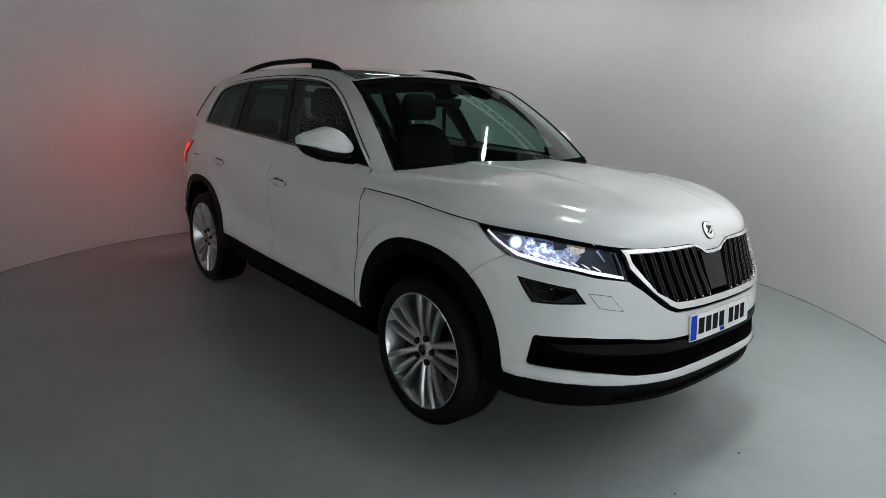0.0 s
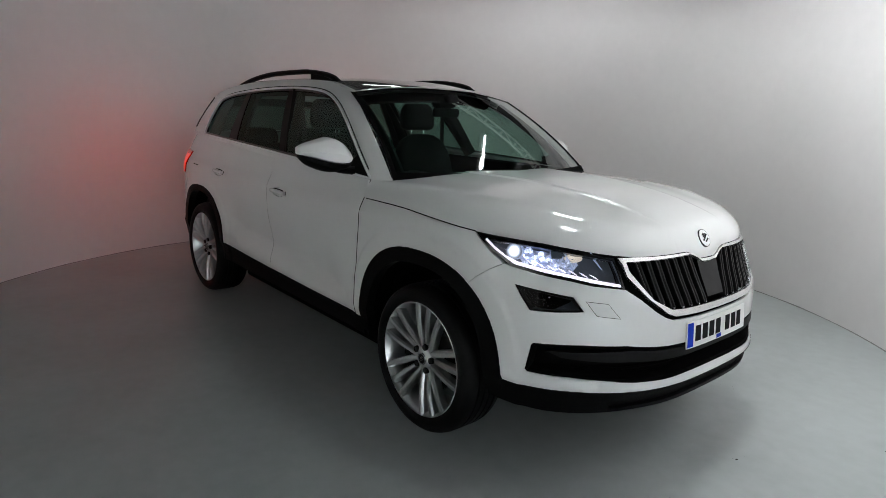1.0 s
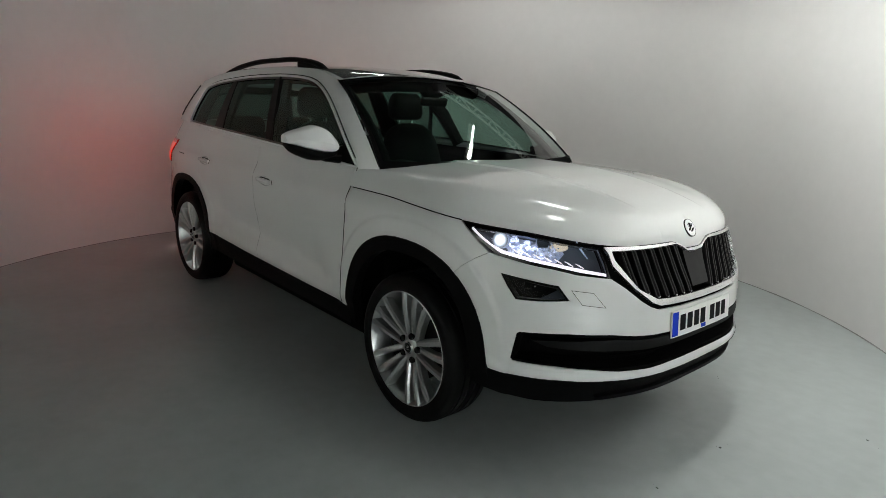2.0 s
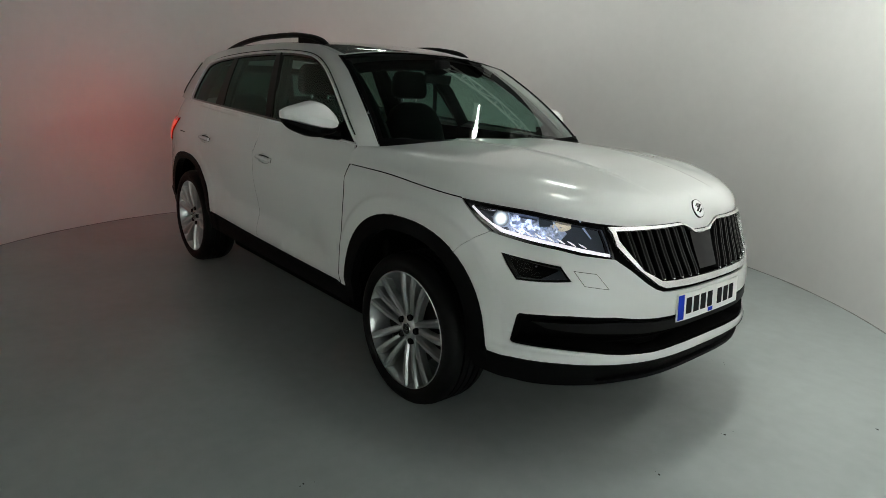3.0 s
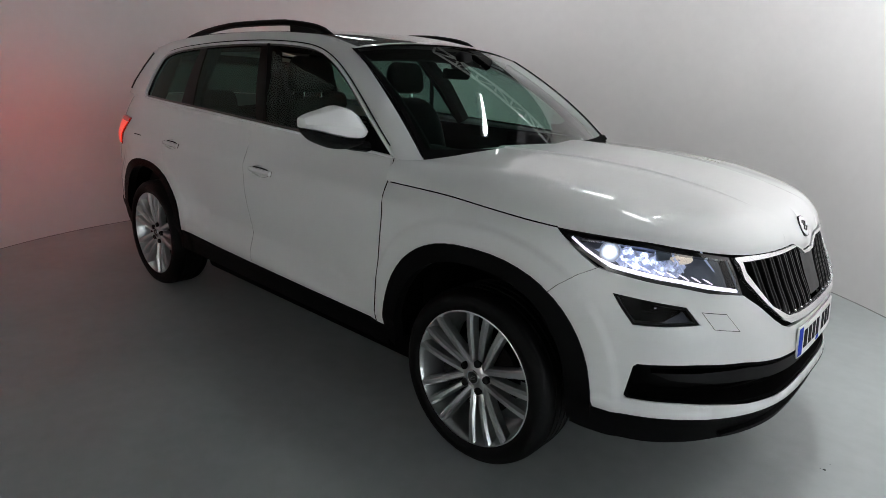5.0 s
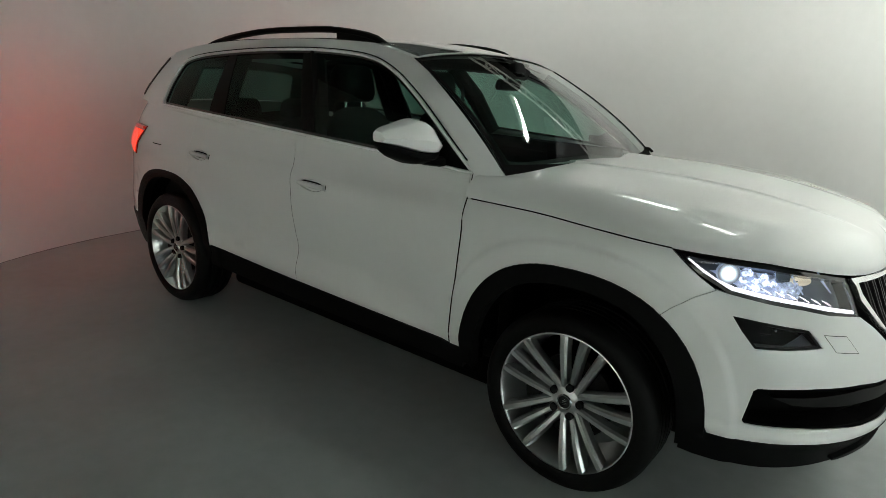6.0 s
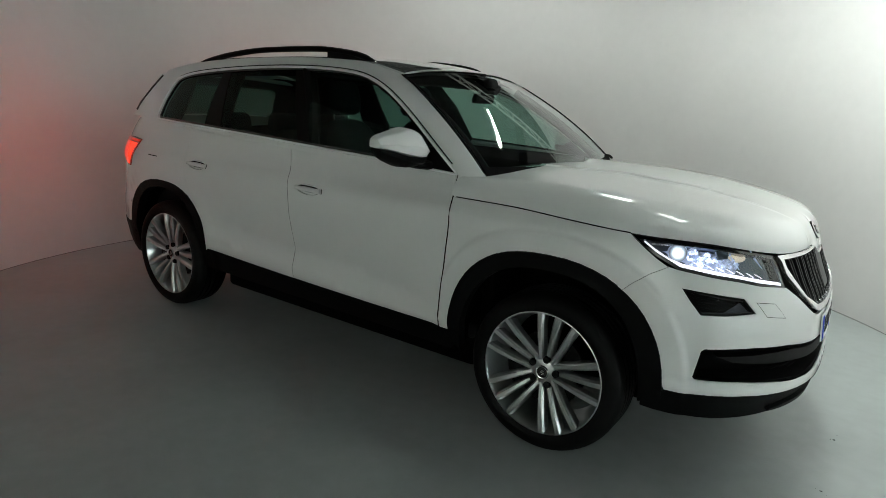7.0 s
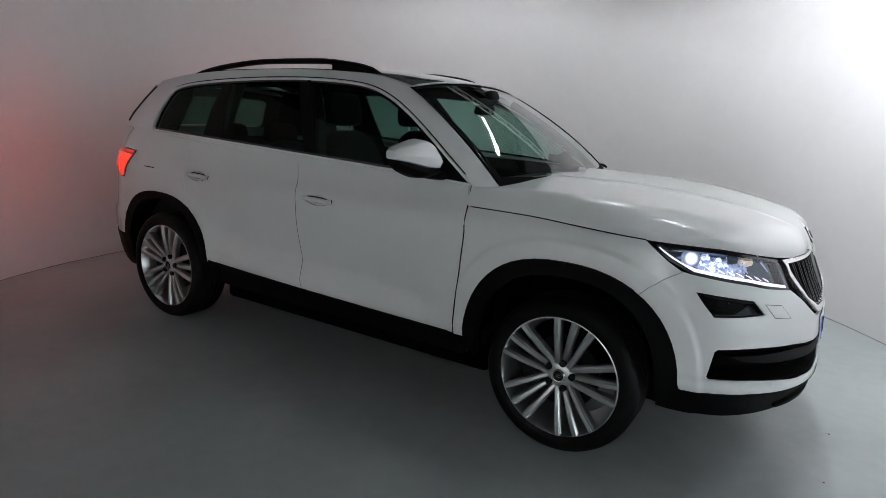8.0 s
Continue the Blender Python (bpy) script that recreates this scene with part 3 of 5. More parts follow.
FRAME_LOW = [(2.395, .93), (2.411, .885), (2.51, .795), (2.595, .738), (2.64, .722), (2.80, .716), (S_NOSE, .714)]
LIP_LOW = [(2.402, .838), (2.468, .800), (2.540, .748), (2.588, .722), (2.64, .705), (2.80, .699), (S_NOSE, .698)]
mirrored = lambda pts: [(2 * S_NOSE - s, z) for s, z in pts]


def across(top, bottom):
    """A closed outline over the nose from half lines that run from the right to the middle."""
    return top + mirrored(top[:-1])[::-1] + mirrored(bottom[:-1]) + bottom[::-1]


for side in (-1, 1):
    skin, glasshouse = both(flank, side), both(upper, side)
    # doors and wings
    door = panel("front_door", skin, gap_mid[:-1] + belt(-.249, .86) + gap_front[::-1] + [(x, sill_z(x)) for x in evenly(.8, -.1, 8)], PAINT, car, gap=.0022, holes=[handle_edge(-.02, .966)], step=.035, depth=.03)
    door_handle(-.02, .968, side, door)
    back = [p for p in REAR_ARCH if p[1] < .79 and p[0] > RW]
    rear = panel("rear_door", skin, [(x, sill_z(x)) for x in evenly(-.95, -.2, 8)] + gap_mid[:-1] + belt(-.249, -1.215) + gap_rear[::-1][1:] + back, PAINT, car, gap=.0012, holes=[handle_edge(-1.03, .990)], step=.035, depth=.03)
    door_handle(-1.03, .992, side, rear)
    wing = [(s, EDGE_Z(s)) for s in evenly(.882, 1.70, 12)] + [(1.80, .94), (1.857, .906), (1.795, .872), (1.736, .828), (1.692, .784)]
    top_arch = [p for p in FRONT_ARCH if p[0] < 1.69]
    panel("front_wing", skin, wing + top_arch[::-1] + gap_front[:-1], PAINT, car, gap=.0018, depth=.03, step=.024, lines=FLARE)
    quarter = gap_rear + [(x, BELT_Z(max(x, -2.3)) + .01) for x in evenly(-1.3, -2.15, 8)] + [(-2.22, 1.10), (-2.2, .70), (-2.05, .66), (-1.9, .64)] + [p for p in REAR_ARCH if p[0] < RW and p[1] > .66] + [p for p in REAR_ARCH if p[0] >= RW and p[1] > .79]
    panel("rear_quarter", skin, quarter, PAINT, car, gap=.0006)
    # near-black tubes laid in the joints, their shade put into the colour
    for nm, line in (("wing_joint", [(s, EDGE_Z(s)) for s in evenly(.90, 1.70, 20)]), ("door_joint", gap_front + [(.868, 1.137)]), ("door_joint", gap_mid[:-1] + [(-.245, 1.155)])):
        run = along(line, .03, False)
        wide = .0034 if nm == "wing_joint" else .0022 if line[0][0] < 0 else .0041
        part(nm, tube([skin(*p, -.0022 - .05 * max(p[1] - 1.06, 0)) for p in run], [wide * (1 - .55 * smooth(1.05, 1.09, p[1])) for p in run], sides=6), DARK, car)
    # cladding
    for name, edge, mouth in (("front_arch_trim", FRONT_ARCH, FRONT_MOUTH), ("rear_arch_trim", REAR_ARCH, REAR_MOUTH)):
        ring = edge + mouth[::-1]
        panel(name, skin, ring, PLASTIC, car, out=.006, depth=.05, step=.03)
    x0, x1 = .93, -.93
    panel("sill", skin, [(x, sill_z(x) - .002) for x in evenly(x0, x1, 14)] + [(-.96, .40), (-.965, .345), (.93, .335), (.94, .38)], PLASTIC, car, out=.004, depth=.08)
    # near-black shell behind the joints; its colour stands in for the shade inside them
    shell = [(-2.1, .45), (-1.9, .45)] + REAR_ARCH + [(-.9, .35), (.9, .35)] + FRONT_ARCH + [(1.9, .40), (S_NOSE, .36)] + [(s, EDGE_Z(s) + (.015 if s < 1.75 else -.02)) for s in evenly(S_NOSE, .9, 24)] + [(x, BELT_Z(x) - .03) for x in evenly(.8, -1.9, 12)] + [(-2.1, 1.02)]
    panel("joint_shade_shell", skin, shell, DARK, car, out=-.11, depth=0, step=.06)
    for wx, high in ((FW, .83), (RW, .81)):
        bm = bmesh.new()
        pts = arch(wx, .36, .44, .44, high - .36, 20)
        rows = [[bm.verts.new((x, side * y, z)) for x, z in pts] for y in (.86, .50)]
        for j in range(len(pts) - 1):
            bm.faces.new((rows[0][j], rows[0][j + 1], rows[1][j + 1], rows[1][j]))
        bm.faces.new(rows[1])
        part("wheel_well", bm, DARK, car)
    # glasshouse
    DLO = [(.853, 1.146), (.40, 1.172), (-.10, 1.190), (-.6, 1.209), (-1.1, 1.226), (-1.655, 1.240), (-1.672, 1.262), (-1.655, 1.36), (-1.61, 1.47), (-1.575, 1.513), (-1.40, 1.547), (-1.1, 1.573), (-.8, 1.592), (-.42, 1.602), (-.12, 1.594), (.10, 1.572), (.27, 1.516), (.42, 1.438), (.56, 1.35), (.72, 1.238)]
    arc = DLO[7:]
    for _ in range(2):
        arc = [arc[0]] + [q for a, b in zip(arc, arc[1:]) for q in ((a[0] * .75 + b[0] * .25, a[1] * .75 + b[1] * .25), (a[0] * .25 + b[0] * .75, a[1] * .25 + b[1] * .75))] + [arc[-1]]
    DLO = DLO[:7] + arc
    frame_outline = [(.985, 1.085), (.90, 1.085), (.868, 1.10)] + belt(.855, -2.1, 20) + [(-2.03, 1.33), (-1.93, 1.44), (-1.84, ROOF_EDGE(-1.84) - .03), (-1.80, ROOF_EDGE(-1.80))] + [(x, ROOF_EDGE(x)) for x in evenly(-1.74, A_TOP[0], 22)] + [(a_pillar_x(z), z) for z in evenly(1.56, 1.12, 13)]
    panel("side_frame", glasshouse, frame_outline, PAINT, car, holes=[DLO], depth=.03, step=.04)
    panel("window_seal", glasshouse, inset(DLO, -.002), GLOSS, car, holes=[inset(DLO, .012)], out=-.004, depth=.012, step=.03)
    trim = [glasshouse(*p, .008) for p in along(inset(DLO, -.006), .02)]
    part("window_trim", tube(trim, .0062, sides=8, close=True), TRIM, car, "satin silver window surround")
    over = [p for p in along(inset(DLO, -.0165), .02) if p[1] > 1.27 or (.6 < p[0] < .84 and p[1] > 1.178)]
    over.sort()
    part("window_joint", tube([glasshouse(*p, .002) for p in over if p[0] > -1.60], .003, sides=6), DARK, car)
    cuts = [((-.345, 1.61), (-.108, 1.185)), ((-.455, 1.61), (-.215, 1.19)), ((-1.015, 1.60), (-.92, 1.215)), ((-1.11, 1.60), (-1.09, 1.22))]

    def between(a, b, ext=0.0):
        """The part of the glass between two upright cuts (None: the end)."""
        pts = along(inset(DLO, -.004 if ext else .004), .02)

        def ahead(p, cut):
            (xt, zt), (xb, zb) = cut
            return p[0] - (xb + (xt - xb) * (p[1] - zb) / (zt - zb))
        sel = [p for p in pts if (a is None or ahead(p, a) < ext) and (b is None or ahead(p, b) > -ext)]
        cx, cz = sum(p[0] for p in sel) / len(sel), sum(p[1] for p in sel) / len(sel)
        return sorted(sel, key=lambda p: math.atan2((p[1] - cz) * 2.5, p[0] - cx))
    for nm, a, b, mat in (("front_side_window", None, cuts[0], GLASS), ("rear_side_window", cuts[1], cuts[2], PRIVACY), ("quarter_window", cuts[3], None, PRIVACY)):
        panel(nm, glasshouse, between(a, b, .02), mat, car, out=-.010, depth=0, step=.06)
    panel("centre_pillar", glasshouse, between(cuts[0], cuts[1]), PILLAR, car, out=-.006, depth=.05)
    panel("rear_pillar", glasshouse, between(cuts[2], cuts[3]), PILLAR, car, out=-.006, depth=.05)
    panel("mirror_sail", glasshouse, inset([(.853, 1.146), (.56, 1.163), (.60, 1.20), (.70, 1.255)], .002), PLASTIC, car, out=-.003, depth=.02)
    xs = evenly(.80, -2.1, 24)
    sheet("shoulder", lambda x, k: flank(s_of(x=x), BELT_Z(x) - .010, .0012, side) if k == 0 else upper(x, BELT_Z(x) + .004, .0012, side), xs, (0, 1), PAINT, car)
    # roof rail
    path = [(.105, 1.640), (.04, 1.667), (-.08, 1.692), (-.35, 1.712), (-.75, 1.706), (-1.15, 1.674), (-1.42, 1.632), (-1.56, 1.592)]
    rz = spline(sorted(path))
    xs = evenly(.105, -1.56, 26)
    part("roof_rail", tube([(x, side * (.565 - .03 * smooth(-.9, -1.6, x)), rz(x)) for x in xs], [.016] + [.022] * 24 + [.016], sides=10, flat=.75), PLASTIC, car, "matt black roof rail")
    roof_z = lambda x: roof(x, 1 - abs(.565 - .03 * smooth(-.9, -1.6, x)) / .645, side)[2]
    for a, b in ((.10, -.24), (-1.22, -1.54)):
        bm = bmesh.new()
        fx = evenly(a, b, 8)
        yy = lambda x: side * (.565 - .03 * smooth(-.9, -1.6, x))
        ring = [(x, yy(x), rz(x)) for x in fx] + [(x, yy(x), roof_z(x) - .006) for x in fx[::-1]]
        v0, v1 = [bm.verts.new((x, y - .014, z)) for x, y, z in ring], [bm.verts.new((x, y + .014, z)) for x, y, z in ring]
        bm.faces.new(v0)
        bm.faces.new(v1[::-1])
        for j in range(len(ring)):
            bm.faces.new((v0[j], v0[(j + 1) % len(ring)], v1[(j + 1) % len(ring)], v1[j]))
        part("rail_foot", bm, PLASTIC, car)
    # mirror
    mirror = part("door_mirror", tube([(.70, side * .83, 1.165), (.66, side * .90, 1.17), (.64, side * .96, 1.185)], [.045, .04, .035], sides=10, flat=.5), PLASTIC, car, "white capped door mirror on a black foot")
    outer, inner_y = 1.108, .850
    cap_top = spline([(.85, 1.272), (.885, 1.306), (.925, 1.332), (.955, 1.338), (1.03, 1.318), (1.09, 1.298), (1.108, 1.286)])
    cap_low = spline([(.85, 1.212), (.88, 1.204), (.93, 1.206), (1.0, 1.219), (1.06, 1.236), (1.108, 1.246)])
    foot_low = spline([(.85, 1.18), (.90, 1.158), (.96, 1.155), (1.03, 1.175), (1.08, 1.20), (1.102, 1.225)])
    front = spline([(.85, .715), (.90, .735), (1.0, .715), (1.06, .68), (1.108, .635)])
    rear_x = spline([(.85, .60), (.95, .565), (1.05, .555), (1.108, .57)])
    for nm, top, low, mat, shrink in (("mirror_cap", cap_top, cap_low, PAINT, 0.0), ("mirror_base", lambda y: cap_low(y) - .002, foot_low, PLASTIC, .006)):
        bm = bmesh.new()
        rows = []
        for y in evenly(inner_y, outer - shrink, 22):
            zt, zl, xf, xb = top(y), low(y), front(y) - shrink, rear_x(y) + shrink
            h, xs = zt - zl, -.06 if side > 0 else 0
            if mat is PAINT:
                ring = [(xb, zl + .10 * h), (xb, zt - .14 * h), (xb + .3 * (xf - xb), zt), (xb + .72 * (xf - xb), zt - .07 * h), (xf - .008, zl + .52 * h), (xf, zl + .36 * h), (xf - .014, zl), (xb + .2 * (xf - xb), zl)]
            else:
                ring = [(xb, zt), (xb, zl + .3 * h), (xb + .25 * (xf - xb), zl), (xf - .05, zl + .05 * h), (xf - .01, zl + .5 * h), (xf - .006, zt)]
            ring = [q for a, b in zip(ring, ring[1:] + ring[:1]) for q in ((a[0] * .88 + b[0] * .12, a[1] * .88 + b[1] * .12), (a[0] * .12 + b[0] * .88, a[1] * .12 + b[1] * .88))]
            rows.append([bm.verts.new((x + xs, side * y, z)) for x, z in ring])
        for a, b in zip(rows, rows[1:]):
            for k, j in zip(range(len(a)), [*range(1, len(a)), 0]):
                bm.faces.new((a[k], a[j], b[j], b[k]))
        bm.faces.new(rows[0])
        bm.faces.new(rows[-1][::-1])
        part(nm, bm, mat, mirror, "", 24)
    # headlamp
    lamp = panel("headlamp", skin, LAMP, GLOSS, car, out=-.004, depth=.03, holes=[inset(LAMP, .012)], label="lit headlamp with a white light strip", step=.03)
    panel("lamp_housing", skin, inset(LAMP, .004), BEZEL, lamp, out=-.055, depth=0, step=.04)
    panel("lamp_lens", skin, inset(LAMP, .009), LENS, lamp, out=-.003, depth=0, step=.03)
    strip = [(1.752, .988), (1.80, .958), (1.85, .930), (1.905, .912), (2.03, .895), (2.15, .880), (2.26, .864), (2.385, .846)]
    part("light_strip", tube([skin(*p, -.016) for p in along(strip, .03, False)], [.0045 + .0035 * min(1, k / 6) for k in range(len(along(strip, .03, False)))], sides=8), LED, lamp, "glowing white light strip")
    # glowing plate stands in for the haze behind the bowls
    panel("haze_plate", skin, [(1.83, .962), (1.90, .985), (2.02, .980), (2.16, .962), (2.20, .935), (2.16, .897), (2.05, .905), (1.93, .922)], REFLECTOR_HAZE, lamp, out=-.050, depth=0, step=.03)
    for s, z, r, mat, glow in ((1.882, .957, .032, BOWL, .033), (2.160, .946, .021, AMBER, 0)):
        turn = skin_normal(skin, s, z).to_track_quat("Y", "Z").to_matrix()

        def seated(bm, d):
            for v in bm.verts:
                v.co = Vector(skin(s, z, -.028)) + turn @ (v.co + Vector((0, 0, d)))
            return bm
        wide = 1.6 if mat is AMBER else 1.0
        cup = lathe([(.003, -.022), (r * .5, -.018), (r * .85, -.008), (r, 0), (r * 1.1, -.001), (r * 1.1, -.02)], "y", 24)
        for v in cup.verts:
            v.co = Vector((v.co.x * wide, v.co.y, v.co.z / wide ** .8))
        bowl = part("reflector_bowl", seated(cup, 0), mat, lamp)
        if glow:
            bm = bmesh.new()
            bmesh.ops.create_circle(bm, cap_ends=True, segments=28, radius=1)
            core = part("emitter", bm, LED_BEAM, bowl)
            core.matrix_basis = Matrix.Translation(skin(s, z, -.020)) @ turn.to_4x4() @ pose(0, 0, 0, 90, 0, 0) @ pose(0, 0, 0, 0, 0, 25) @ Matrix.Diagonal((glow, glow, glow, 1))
    panel("lamp_brow", skin, [(2.049, .980), (2.116, .975), (2.108, .953), (2.061, .949)], BEZEL, lamp, out=-.019, depth=.012, step=.02, bulge=lambda u, v: -.2 * abs(u - 2.0825))
    for k in range(7):
        a = 1.94 + .050 * k
        b = .926 - .1375 * (a - 1.905)
        part("lamp_dash", tube([skin(a, b + .010, -.016), skin(a + .020, b + .002, -.014), skin(a + .040, b - .007, -.014)], [.0012, .0030, .0014], sides=6), LED, lamp)
    # scattered facets whose emission paints the glitter of the reflector
    rng = random.Random(5)
    for i in range(7):
        for k in range(3):
            a, b = 1.935 + .034 * i + rng.uniform(-.008, .008), .962 - .021 * k - .0042 * i + rng.uniform(-.004, .004)
            w, h = rng.uniform(.015, .026), rng.uniform(.009, .015)
            deep = -.036 + .010 * rng.random()
            rim = []
            for q in range(6):
                c, e = math.cos(math.tau * q / 6 + .4), math.sin(math.tau * q / 6 + .4)
                c, e = c * w * rng.uniform(.6, 1.15), e * h * rng.uniform(.6, 1.2)
                rim.append(Vector(skin(a + c + .6 * e, b + e - .3 * c, deep + rng.uniform(-.006, .006))))
            bm = bmesh.new()
            tip = bm.verts.new(sum(rim, Vector()) / 6 + skin_normal(skin, a, b) * rng.uniform(.003, .008))
            rim = [bm.verts.new(q) for q in rim]
            for x, z in zip(rim, rim[1:] + rim[:1]):
                bm.faces.new((x, z, tip))
            bright = rng.random() + .25 * (k == 1) - .12 * max(i - 2, 0) + .15 * (i < 2)
            part("glint_facet", bm, SPARKLE[0 if bright > .6 else 1 if bright > .2 else 2], lamp, "", 10)
    for a in (2.035, 2.105, 2.245):
        part("lamp_fin", tube([skin(a, .978, -.030), skin(a + .022, .945, -.034), skin(a + .062, .905, -.030)], [.002, .0045, .002], sides=6), BOWL, lamp)
    part("lamp_edge", tube([skin(*p, -.008) for p in ((2.345, .948), (2.368, .90), (2.390, .845))], .003, sides=6), BEZEL, lamp)
    part("lamp_fin", tube([skin(*p, -.03) for p in along([(1.78, .978), (1.9, .987), (2.06, .978), (2.2, .958), (2.35, .935)], .03, False)], .004, sides=6), CHROME, lamp)

# roof and bonnet
xs, rs = evenly(-1.84, A_TOP[0], 40), [0, .02, .05, .1, .17, .25, .35, .5, .7, .85, 1]
ys = [(r, -1) for r in rs] + [(r, 1) for r in rs[::-1][1:]]
front_x = lambda r: A_TOP[0] + (MID_TOP[0] - A_TOP[0]) * (1 - (1 - r) ** 2.2)


def roof_at(u, k):
    r, sd = ys[k]
    w = (u + 1.84) / (A_TOP[0] + 1.84)
    x = u + (front_x(r) - A_TOP[0]) * max(0, w) ** 6
    px, py, pz = roof(min(x, A_TOP[0]), r, sd)
    return (x, py, pz if x <= A_TOP[0] else pz - (x - A_TOP[0]) * .10)


sheet("roof", roof_at, xs, range(len(ys)), PAINT, car)
# glossy grey sheet just above the white roof, much darker than the paint
sheet("roof_sheet", lambda w, y: (lambda x: (x, y, roof(x, 1 - abs(y) / abs(upper(x, ROOF_EDGE(x))[1]))[2] + .004 * smooth(0, .03, min(w, 1 - w, (.595 - abs(y)) * 2)) + .0005))(-1.25 + w * (1.25 + A_TOP[0] + .014 - .035 * (abs(y) / .595) ** 2.2)),
      [0, .01, .02] + evenly(.05, .95, 26) + [.98, .99, 1], [-.595, -.591, -.585] + evenly(-.565, .565, 21) + [.585, .591, .595], ROOF_GREY, car, "dark grey glossy sheet over the roof")
sheet("roof_lining", lambda u, k: tuple(Vector(roof_at(u, k)) - Vector((.0, 0, .035))), xs[2:-1], range(1, len(ys) - 1), LINER, car, "pale grey roof lining")
ss = evenly(.872, 1.9, 36) + evenly(1.92, S_NOSE - .0002, 56)
OUTER = [0, .012, .03, .06, .095, .14, .20, .27, .35, .43, .51, .59, .67, .75, .83, .90, .95, .98, 1]
INNER = [.02, .045, .08, .16, .28, .42, .58, .72, .86, 1]


@functools.lru_cache(None)
def crease_at(s):
    """The place across the bonnet where its crease runs."""
    lo, hi = 0.0, 1.0
    for _ in range(30):
        mid = (lo + hi) / 2
        x, y, _z = bonnet(s, mid)
        lo, hi = (mid, hi) if abs(y) > bonnet_ridge(x) else (lo, mid)
    return lo


def bonnet_col(s, k):
    n = len(OUTER) + len(INNER)
    side, j = (-1, k) if k < n else (1, 2 * n - 2 - k)
    c = min(crease_at(s), .9)
    return bonnet(s, c * OUTER[j] if j < len(OUTER) else c + (1 - c) * INNER[j - len(OUTER)], side)


bonnet_part = sheet("bonnet", bonnet_col, ss, range(2 * (len(OUTER) + len(INNER)) - 1), PAINT, car)

# windscreen
glass = sheet("windscreen", lambda u, v: screen(u, v), evenly(-1, 1, 28), evenly(0, 1, 16), SCREEN_GLASS, car, "clear windscreen")
for a, b, c, d in ((-1, -.968, 0, 1), (.968, 1, 0, 1), (-1, 1, .985, 1), (-1, 1, 0, .08)):
    sheet("screen_border", lambda u, v: screen(u, v, .002), evenly(a, b, 4 if b - a < .1 else 28), evenly(c, d, 4 if d - c < .2 else 16), DARK, glass)
for side in (-1, 1):
    part("screen_seal", tube([screen(side * 1.0, v, .003) for v in evenly(.02, 1, 14)], .0035, sides=6), GLOSS, car)
sheet("cowl", lambda u, k: (A_LOW[0] + (MID_LOW[0] - A_LOW[0]) * (1 - abs(u) ** 2.2) + .05 - .12 * k, u * .80, 1.115), evenly(-1, 1, 16), (0, 1), PLASTIC, car)
for y0, y1, x0, x1 in ((-.62, .02, 1.02, 1.14), (.10, .66, 1.13, 1.03)):
    part("wiper", tube([(x0 + .01, y0, 1.132), ((x0 + x1) / 2 + .02, (y0 + y1) / 2, 1.142), (x1 + .01, y1, 1.14)], .009, sides=6), PLASTIC, car)
part("wiper", tube([(1.02, .70, 1.168), (.985, .735, 1.178), (.955, .755, 1.18)], [.007, .009, .006], sides=6), PLASTIC, car)

# nose
front_arch_edge = [p for p in FRONT_ARCH if p[0] > 1.69 and p[1] > .436]
half_top = front_arch_edge[::-1] + [(1.6922, .7848), (1.7362, .8288), (1.7952, .8728), (1.858, .9068)] + LAMP[11:7:-1] + LIP_LOW
half_low = [(1.902, .431), (1.98, .429), (2.05, .433), (2.2, .438), (2.34, .436), (2.48, .432), (2.71, .432), (S_NOSE, .431)]
bumper_outline = half_top + mirrored(half_top[:-1])[::-1] + mirrored(half_low[:-1]) + half_low[::-1]
lower = LOW_RIGHT + mirrored(LOW_RIGHT[:-1])[::-1] + mirrored(LOW_BOTTOM[:-1]) + LOW_BOTTOM[::-1]
skin = both(flank, -1)
bumper = panel("front_bumper", skin, bumper_outline, PAINT, car, holes=[FOG, mirrored(FOG), lower], step=.026, lines=FLARE + mirrored(FLARE), depth=.03, gap=.0006)
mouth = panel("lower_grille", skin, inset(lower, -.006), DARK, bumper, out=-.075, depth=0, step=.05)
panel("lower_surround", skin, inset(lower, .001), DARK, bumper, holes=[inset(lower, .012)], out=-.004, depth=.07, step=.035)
bar = [(2.076, .590), (2.30, .600), (2.42, .602), (2.55, .590), (2.75, .586), (S_NOSE, .585)]
bar_low = [(2.138, .570), (2.30, .560), (2.42, .556), (2.55, .548), (2.75, .545), (S_NOSE, .545)]
panel("grille_bar", skin, across(bar, bar_low), BAR, bumper, out=-.004, depth=.05, step=.035)
for k in range(3):
    z = .455 + .026 * k
    part("grille_slat", tube([skin(s, z, -.062) for s in evenly(2.1, 2 * S_NOSE - 2.1, 40)], .005, sides=6), DARK, bumper)
